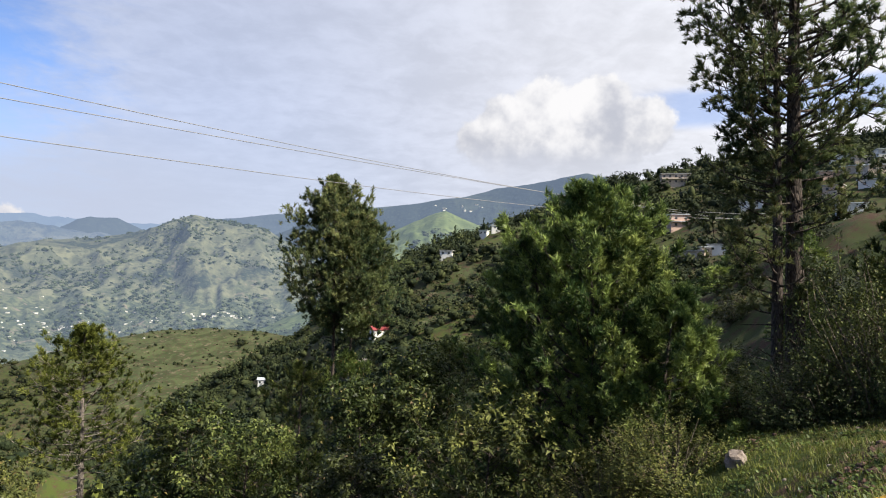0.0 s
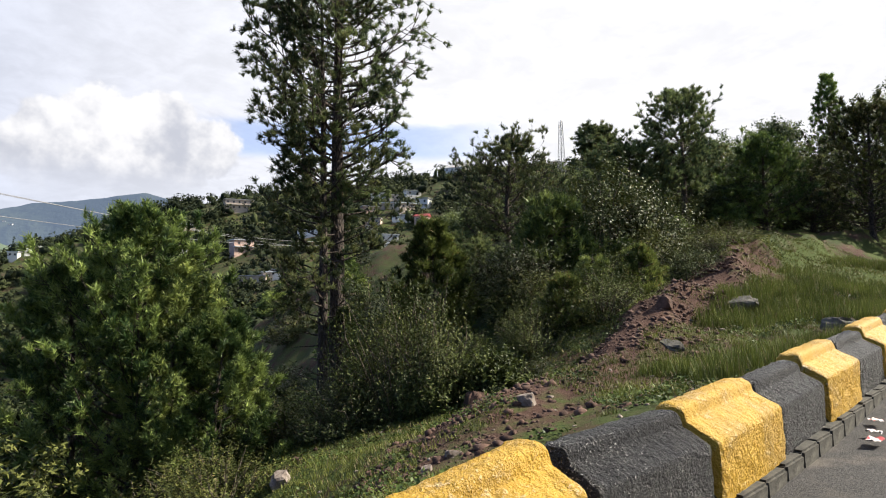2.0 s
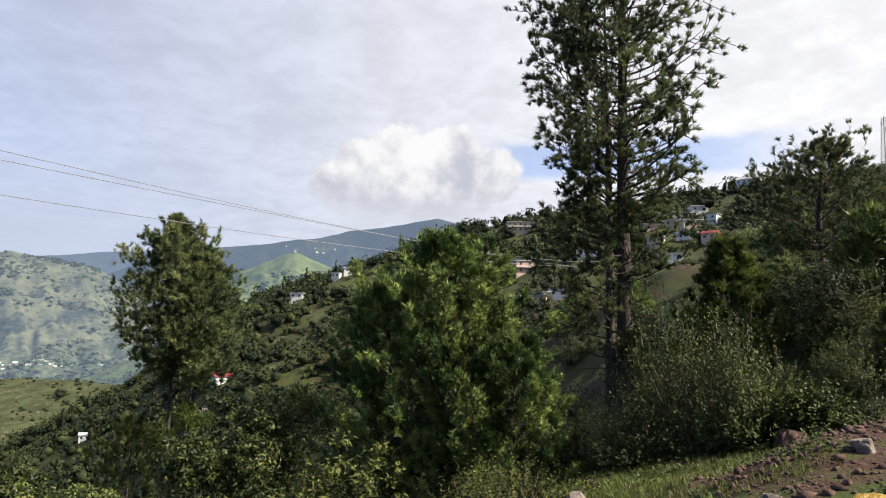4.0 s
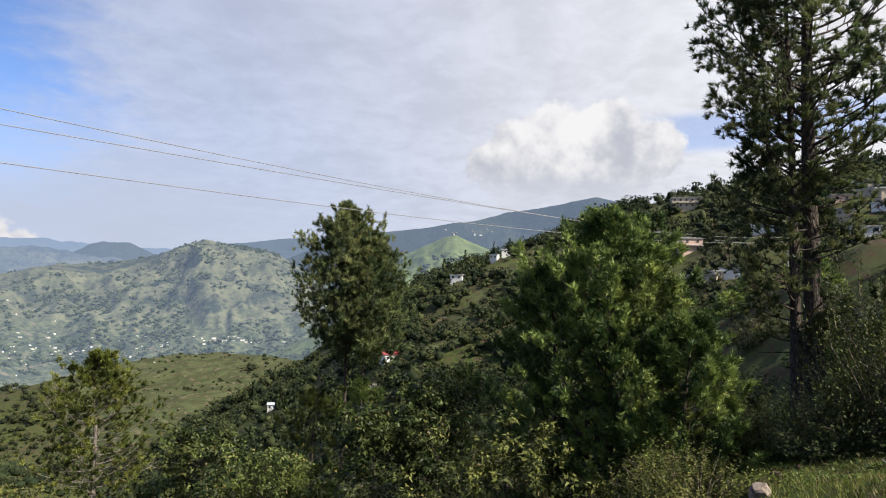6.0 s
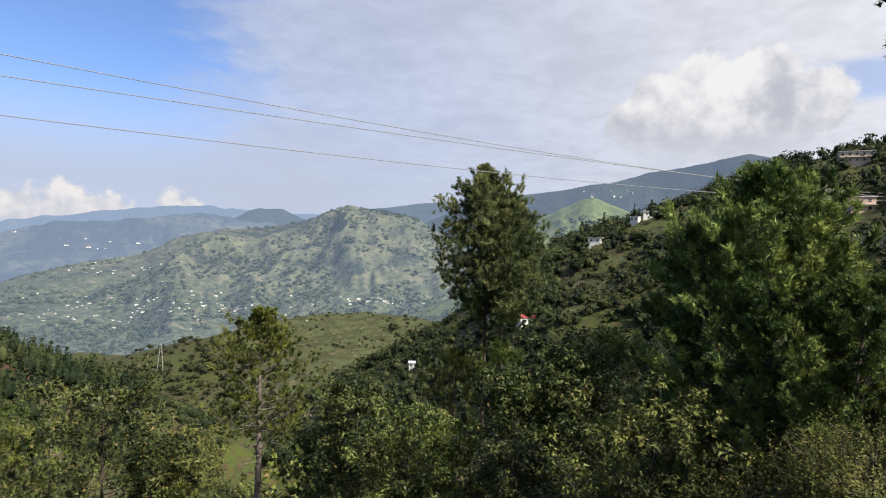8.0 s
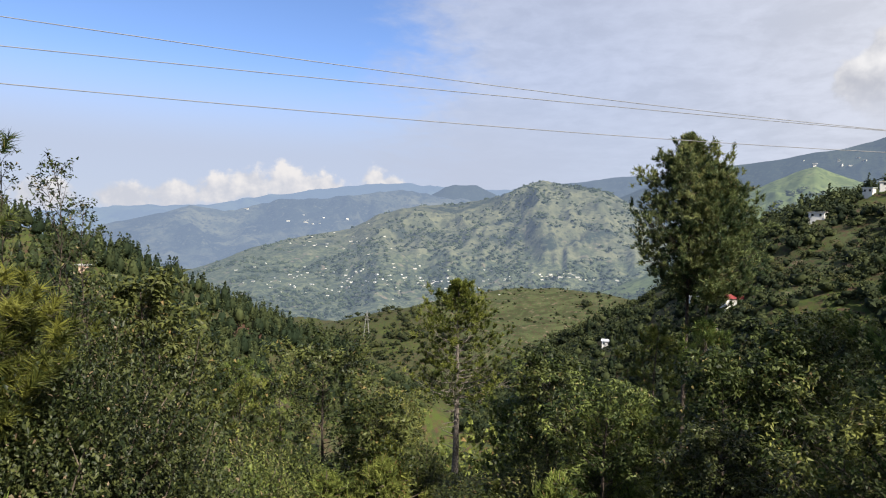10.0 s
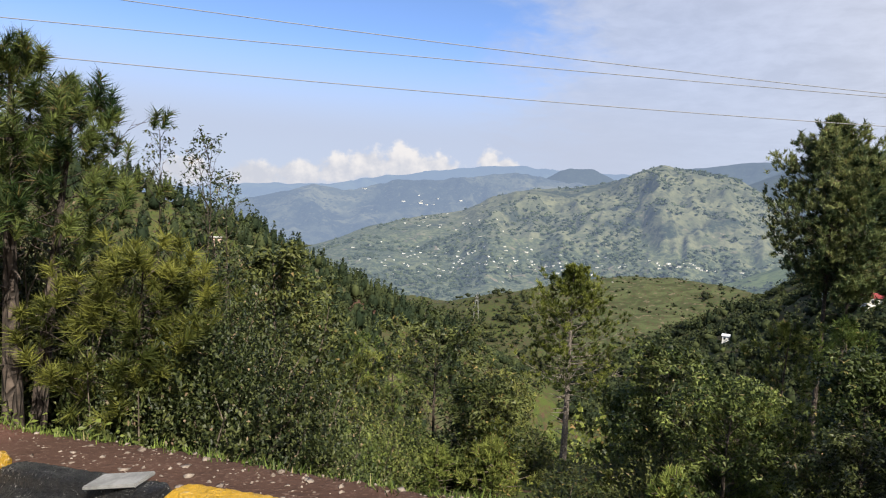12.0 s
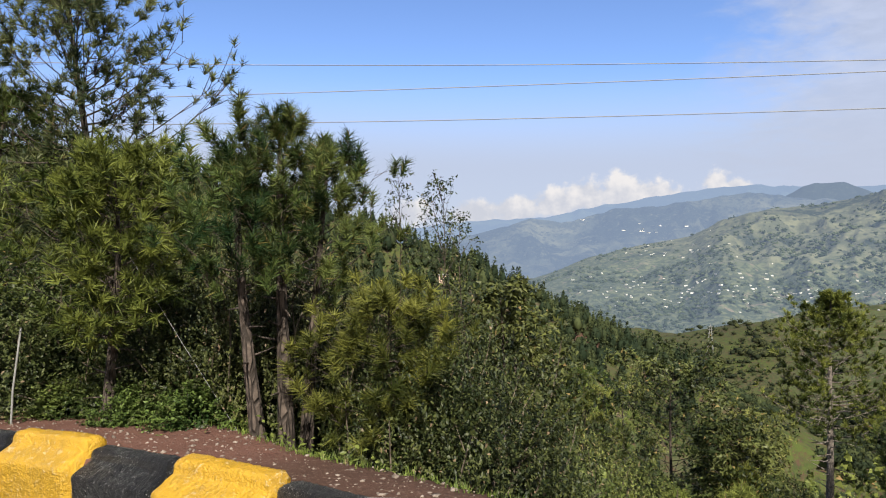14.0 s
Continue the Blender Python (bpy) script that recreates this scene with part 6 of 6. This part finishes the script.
def power_line():
    s = np.linspace(-19.2, 84, 70)
    for c2, c1, c0 in ((7.4e-4, -2.16e-2, 6.52), (2.66e-4, 1.10e-2, 5.95), (5.78e-4, 4.77e-3, 4.97)):
        t = Tubes()
        x, y = line_place(s)
        t.add(np.stack([x, y, c0 + c1 * s + c2 * s * s], -1), np.full(len(s), 0.0135), 8)
        ob = new("power_wire", t.mesh("power_wire", M_WIRE))
        tagged(ob, "thin grey overhead power wire sagging across the valley", "wire", "overhead power wires")
    for s0, heights in ((-19.6, (7.23, 5.83, 5.10)), (84.0, (9.9, 8.75, 9.45))):
        x, y = line_place(s0)
        z0 = land_at(x, y)
        top = max(heights) + 0.5
        root = thing("power_pole", "grey steel power pole with dark insulators", "pole", (x, y, z0 - 0.2), turn=-40)
        t = Tubes()
        t.add([(0, 0, 0), (0, 0, (top - z0) * 0.6), (0, 0, top - z0 + 0.2)], [0.13, 0.11, 0.08], 10)
        child("pole", t.mesh("pole", M_POLE), root)
        for hz in heights:
            t = Tubes()
            for q in range(4):
                t.add([(-0.02, 0.12 + 0.14 * q, hz - z0 + 0.2), (-0.02, 0.15 + 0.14 * q, hz - z0 + 0.2), (-0.02, 0.22 + 0.14 * q, hz - z0 + 0.2)], [0.02, 0.085, 0.03], 8)
            child("insulator", t.mesh("insulator", M_PORCELAIN), root)


power_line()


# ---------------------------------------------------------------- small things by the parapet
def small_things():
    for k, (az, d, sx, sy, sz, lab) in enumerate(((-24.0, 10.2, 0.38, 0.32, 0.34, "weathered grey-brown boulder at the edge of the shoulder"), (-44.6, 8.2, 0.22, 0.2, 0.27, "brown rock in the grass of the shoulder"),
                                                  (-38.6, 7.0, 0.22, 0.16, 0.12, "broken grey stone on the shoulder"), (-36.5, 6.6, 0.16, 0.14, 0.12, "broken grey stone on the shoulder"),
                                                  (-55.5, 13.0, 0.34, 0.3, 0.3, "dark rock set in the earth bank"), (-40.0, 11.5, 0.55, 0.4, 0.4, "dark rock under the bushes"))):
        boulder("boulder", lab, on_land(az, d, -sz * 0.1), (sx, sy, sz), M_CLOD if "dark" in lab else M_STONE, k + 1, "boulders on the shoulder")
    for k, (az, d, sx, sy, sz) in enumerate(((-60.5, 14.0, 1.5, 0.8, 0.5), (-68.0, 13.0, 1.6, 0.9, 0.45), (-56.0, 11.2, 0.9, 0.5, 0.35))):
        boulder("rock_ledge", "low mossy grey rock ledge in the grassy slope", on_land(az, d, 0.08), (sx * 0.7, sy * 0.7, sz * 0.8), M_KERB, k + 21, "rock ledges on the shoulder")
    bm = box_bm((0.30, 0.17, 0.025), (0, 0, 0), 0.006)
    for v in bm.verts:
        v.co.x += 0.05 * v.co.y / 0.17
    slab = part("stone_slab", bm, M_SLAB, None)
    x, y, h = edge_at(-9.05 + 0.72)
    slab.location = (x - 0.25 * math.sin(radians(h)), y + 0.28 * math.cos(radians(h)), float(road_z(x)) + 0.115 + 0.595 + 0.012)
    slab.rotation_euler = Euler((0.03, -0.1, radians(h + 25)))
    tagged(slab, "flat grey stone slab lying on the parapet", "slab")


small_things()


def insulator_and_posts():
    x, y = line_place(-17.35)
    t = Tubes()
    for q in range(4):
        o = -17.6 + 0.15 * q
        pts = [(*line_place(o + e), 4.97 + 4.77e-3 * o + 5.78e-4 * o * o) for e in (0, 0.03, 0.09)]
        t.add(pts, [0.03, 0.11, 0.04], 9)
    ob = new("line_insulator", t.mesh("line_insulator", M_PORCELAIN))
    tagged(ob, "dark string insulator on the lowest power wire", "insulator")
    # stay wire down to the edge of the wood
    a, b = Vector((-9.3, 0.9, 1.25)), Vector((-8.2, 1.9, land_at(-8.2, 1.9)))
    t = Tubes()
    t.add([a, (a + b) / 2 - Vector((0, 0, 0.02)), b], [0.0028, 0.0028, 0.0028], 5)
    tagged(new("stay_wire", t.mesh("stay_wire", M_WIRE)), "thin stay wire slanting down to the ground among pines", "wire")
    at = on_land(90.6, 9.5)
    root = thing("marker_post", "leaning pale metal post at the edge of the wood", "post", at)
    t = Tubes()
    t.add([(0, 0, -0.1), (0.0, 0.03, 0.5), (0.02, 0.12, 1.25)], [0.013, 0.013, 0.012], 8)
    child("post", t.mesh("post", M_POLE), root)


insulator_and_posts()


def mast():
    """Lattice mast with aerials on the wooded hill."""
    at = sight(-46.9, 10.6, 150)
    d = math.hypot(at[0], at[1])
    h = 1.6 + d * math.tan(radians(15.4)) - at[2]
    root = thing("radio_mast", "slim grey lattice radio mast on the wooded hill", "mast", (at[0], at[1], at[2]))
    half = lambda z: 1.5 - 0.9 * z / h
    legs = []
    for sx, sy in ((1, 1), (1, -1), (-1, -1), (-1, 1)):
        t = Tubes()
        t.add([(sx * half(0), sy * half(0), 0), (sx * half(h), sy * half(h), h)], [0.16, 0.12], 5)
        child("leg", t.mesh("leg", M_POLE), root)
    n = 12
    for k in range(n):
        z0, z1 = h * k / n, h * (k + 1) / n
        t = Tubes()
        a0, a1 = half(z0), half(z1)
        ring = [(a0, a0), (a0, -a0), (-a0, -a0), (-a0, a0), (a0, a0)]
        for (x0, y0), (x1, y1) in zip(ring[:-1], ring[1:]):
            t.add([(x0, y0, z0), (x1 * a1 / a0, y1 * a1 / a0, z1)], [0.07, 0.07], 4)
            t.add([(x0, y0, z0), (x1, y1, z0)], [0.06, 0.06], 4)
        child("brace", t.mesh("brace", M_POLE), root)
    for k, z in enumerate((0.80, 0.90, 0.97)):
        bm = box_bm((0.5, 0.5, 2.4), (0.9 * math.cos(k * 2.1), 0.9 * math.sin(k * 2.1), h * z), 0.05)
        part("aerial", bm, M_WHITE, root)


mast()


def pylon():
    """Far transmission tower in the valley."""
    x, y, z = sight(35.3, -9.3, 500)
    root = thing("pylon", "far grey lattice transmission tower in the valley", "pylon", (x, y, z), turn=30)
    h = 30.0
    for sx, sy in ((1, 1), (1, -1), (-1, -1), (-1, 1)):
        t = Tubes()
        t.add([(sx * 3.2, sy * 3.2, -2), (sx * 1.2, sy * 1.2, h * 0.65), (sx * 0.3, sy * 0.3, h)], [0.28, 0.22, 0.15], 4)
        child("leg", t.mesh("leg", M_POLE), root)
    for z in (0.66, 0.78, 0.9):
        t = Tubes()
        t.add([(-5 * (1.25 - z), 0, h * z), (0, 0, h * z + 0.8), (5 * (1.25 - z), 0, h * z)], [0.14, 0.25, 0.14], 4)
        child("crossarm", t.mesh("crossarm", M_POLE), root)


pylon()


def litter():
    M_WRAP = surface("red_and_white_wrapper", lambda N: (N.mix(N.step(N.noise(place(N), 9.0, 3.0), 0.47, 0.53), (0.75, 0.70, 0.68), (0.42, 0.05, 0.06)), None), 0.35)
    for k, (s0, off, w) in enumerate(((2.62, -0.36, 0.20), (3.35, -0.22, 0.15), (2.9, -0.30, 0.12))):
        x, y, h = edge_at(s0)
        px, py = x - off * math.sin(radians(h)) * -1, y + off * math.cos(radians(h))
        g = 7
        uu, vv = np.meshgrid(np.linspace(-0.5, 0.5, g), np.linspace(-0.5, 0.5, g))
        zz = 0.025 + 0.05 * fbm(uu * 4 + k * 3, vv * 5, 3, 120 + k)
        v = np.stack([uu * w * (1 + 0.2 * vv), vv * w * 0.6, np.maximum(zz, 0.004)], -1).reshape(-1, 3)
        v = np.vstack([v, v - np.array([0, 0, 0.004])])
        i = np.arange(g * g).reshape(g, g)
        q = np.stack([i[:-1, :-1], i[:-1, 1:], i[1:, 1:], i[1:, :-1]], -1).reshape(-1, 4)
        ob = new("wrapper", mesh_of("wrapper", v, [q, q[:, ::-1] + g * g], M_WRAP))
        ob.location = (px, py, float(road_z(x)) + 0.004)
        ob.rotation_euler = Euler((0, 0, radians(h + 30 * k)))
        tagged(ob, "crumpled red and white wrapper lying on the road", "litter", "litter by the kerb")
    for k, (az, d) in enumerate(((-17.0, 11.0),)):
        x, y, z = on_land(az, d, -0.03 if k else -0.35)
        bm = box_bm((0.13, 0.09, 0.05), (0, 0, 0), 0.012)
        for vtx in bm.verts:
            vtx.co += Vector((0.02, 0.015, 0.015)) * noise.noise(vtx.co * 22 + Vector((k, 0, 0)))
        ob = part("paper_scrap", bm, M_WHITE, None)
        ob.location = (x, y, z)
        tagged(ob, "crumpled scrap of white paper caught in the scrub", "litter", "litter on the shoulder")


litter()


# ---------------------------------------------------------------- grass, weeds and rubble by the road
def blades(name, label, X, Y, per, height, width, mat, lean=0.5):
    Z = land(X, Y)
    base = np.repeat(np.stack([X, Y, Z - 0.01], -1), per, 0)
    n = len(base)
    base[:, :2] += rng.normal(size=(n, 2)) * 0.03
    a = rng.uniform(0, 6.28, n)
    o = np.stack([np.cos(a), np.sin(a), np.zeros(n)], -1)
    h = height * rng.uniform(0.4, 1.2, (n, 1)) * np.repeat(rng.uniform(0.5, 1.2, (len(X), 1)), per, 0)
    tip = base + o * h * lean * rng.random((n, 1)) + np.array([0, 0, 1.0]) * h
    e = np.stack([-o[:, 1], o[:, 0], np.zeros(n)], -1) * width * 0.5
    v = np.stack([base - e, base + e, tip], 1).reshape(-1, 3)
    ob = new(name, mesh_of(name, v, np.arange(len(v)).reshape(-1, 3), mat))
    return tagged(ob, label, "grass", kind="stuff")


def verge_points(n, x0, x1, v0, v1):
    X = rng.uniform(x0, x1, n)
    v = v0 + (v1 - v0) * rng.random(n) ** 1.2
    return X, edge_y(X) + v / 0.95


def verge():
    X, Y = verge_points(44000, 0.5, 24, 0.55, 9.0)
    b = bare_places(X, Y) + 0.35 * fbm(X * 0.7, Y * 0.7, 3, 95)
    k = b < 0.10
    blades("grass", "short green grass on the road shoulder", X[k], Y[k], 6, 0.085, 0.011, M_GRASS, 1.1)
    X, Y = verge_points(15000, 4.0, 26, 0.5, 3.2)
    k = fbm(X * 0.6, Y * 0.6, 2, 96) > 0.30 - 0.34 * smooth01(X, 4, 7.5)
    blades("tall_grass", "lush tufts of tall grass behind the parapet", X[k], Y[k], 9, 0.26, 0.012, M_GRASS, 0.6)
    X, Y = verge_points(3800, -14, 0.5, 1.0, 3.6)
    L = np.interp(X, [-12, -10, -8.5, -6.5, -4, 0], [2.6, 2.2, 1.7, 1.0, 0.75, 0.6]) + 0.5
    v = (Y - edge_y(X)) * 0.95
    k = (v > L - 0.15) & (v < L + 1.3)
    blades("grass", "green weeds and grass along the edge of the ledge", X[k], Y[k], 6, 0.075, 0.012, M_GRASS, 1.2)
    # low broad-leaved weeds
    X, Y = verge_points(46000, 1.0, 20, 0.6, 8.0)
    k = (bare_places(X, Y) + 0.4 * fbm(X * 1.1, Y * 1.1, 3, 97)) < 0.02
    P = np.stack([X[k], Y[k], land(X[k], Y[k]) + rng.uniform(0.01, 0.07, k.sum())], -1)
    ob = new("weeds", leaf_mesh("weeds", P, rng.normal(size=P.shape) * np.array([1, 1, 0.35]) + np.array([0, 0, 0.2]), 0.06, 0.035, M_LEAF_BRIGHT, 0.7))
    tagged(ob, "low broad-leaved weeds among the grass", "weeds", kind="stuff")
    X, Y = verge_points(2600, -13, -5.6, 0.9, 3.4)
    L = np.interp(X, [-12, -10, -8.5, -6.5, -4, 0], [2.6, 2.2, 1.7, 1.0, 0.75, 0.6]) + 0.5
    v = (Y - edge_y(X)) * 0.95
    k = (v > L - 0.05) & (v < L + 0.8)
    P = np.stack([X[k], Y[k], land(X[k], Y[k]) + rng.uniform(0.01, 0.22, k.sum())], -1)
    ob = new("weeds", leaf_mesh("weeds", P, rng.normal(size=P.shape) * np.array([1, 1, 0.35]) + np.array([0, 0, 0.2]), 0.07, 0.04, M_LEAF_BRIGHT, 0.6))
    tagged(ob, "low green weeds along the edge of the ledge", "weeds", kind="stuff")
    # loose stones and clods
    bm = bmesh.new()
    bmesh.ops.create_icosphere(bm, subdivisions=1, radius=1.0)
    ball = np.array([v.co[:] for v in bm.verts])
    tri = np.array([[v.index for v in f.verts] for f in bm.faces])
    bm.free()

    def rubble(name, label, X, Y, lo, hi, mat):
        n = len(X)
        s = lo * (hi / lo) ** (rng.random((n, 1, 1)) ** 2.2)
        shape = ball[None] * (1 + 0.35 * rng.normal(size=(n, len(ball), 1))) * rng.uniform(0.6, 1.2, (n, 1, 3)) * np.array([1, 1, 0.7])
        v = np.stack([X, Y, land(X, Y)], -1)[:, None] + shape * s
        f = (np.arange(n)[:, None, None] * len(ball) + tri[None]).reshape(-1, 3)
        ob = new(name, mesh_of(name, v.reshape(-1, 3), f, mat))
        tagged(ob, label, "rubble", kind="stuff")

    X, Y = verge_points(9000, 2.0, 17, 0.6, 8.0)
    k = bare_places(X, Y) + 0.25 * fbm(X, Y, 3, 98) > 0.075
    rubble("rubble", "loose brown stones and clods on the earth bank", X[k], Y[k], 0.010, 0.085, M_CLOD)
    X = rng.uniform(3.0, 15.0, 3600)
    Y = edge_y(X) + (3.45 + 0.04 * (X - 4) + 0.52 * rng.normal(size=len(X)) + 0.8 * fbm(X * 0.8, X * 0, 2, 99)) / 0.95
    rubble("rubble", "heap of brown clods and stones along the earth bank", X, Y, 0.010, 0.065, M_CLOD)
    X, Y = verge_points(500, 2.0, 14, 0.6, 7.0)
    rubble("rubble", "pale stones scattered in the grass", X, Y, 0.010, 0.05, M_STONE)
    X, Y = verge_points(2600, -13, -1.0, 0.3, 2.2)
    rubble("rubble", "pebbles and bits of bark on the bare ledge", X, Y, 0.006, 0.03, M_STONE)


verge()
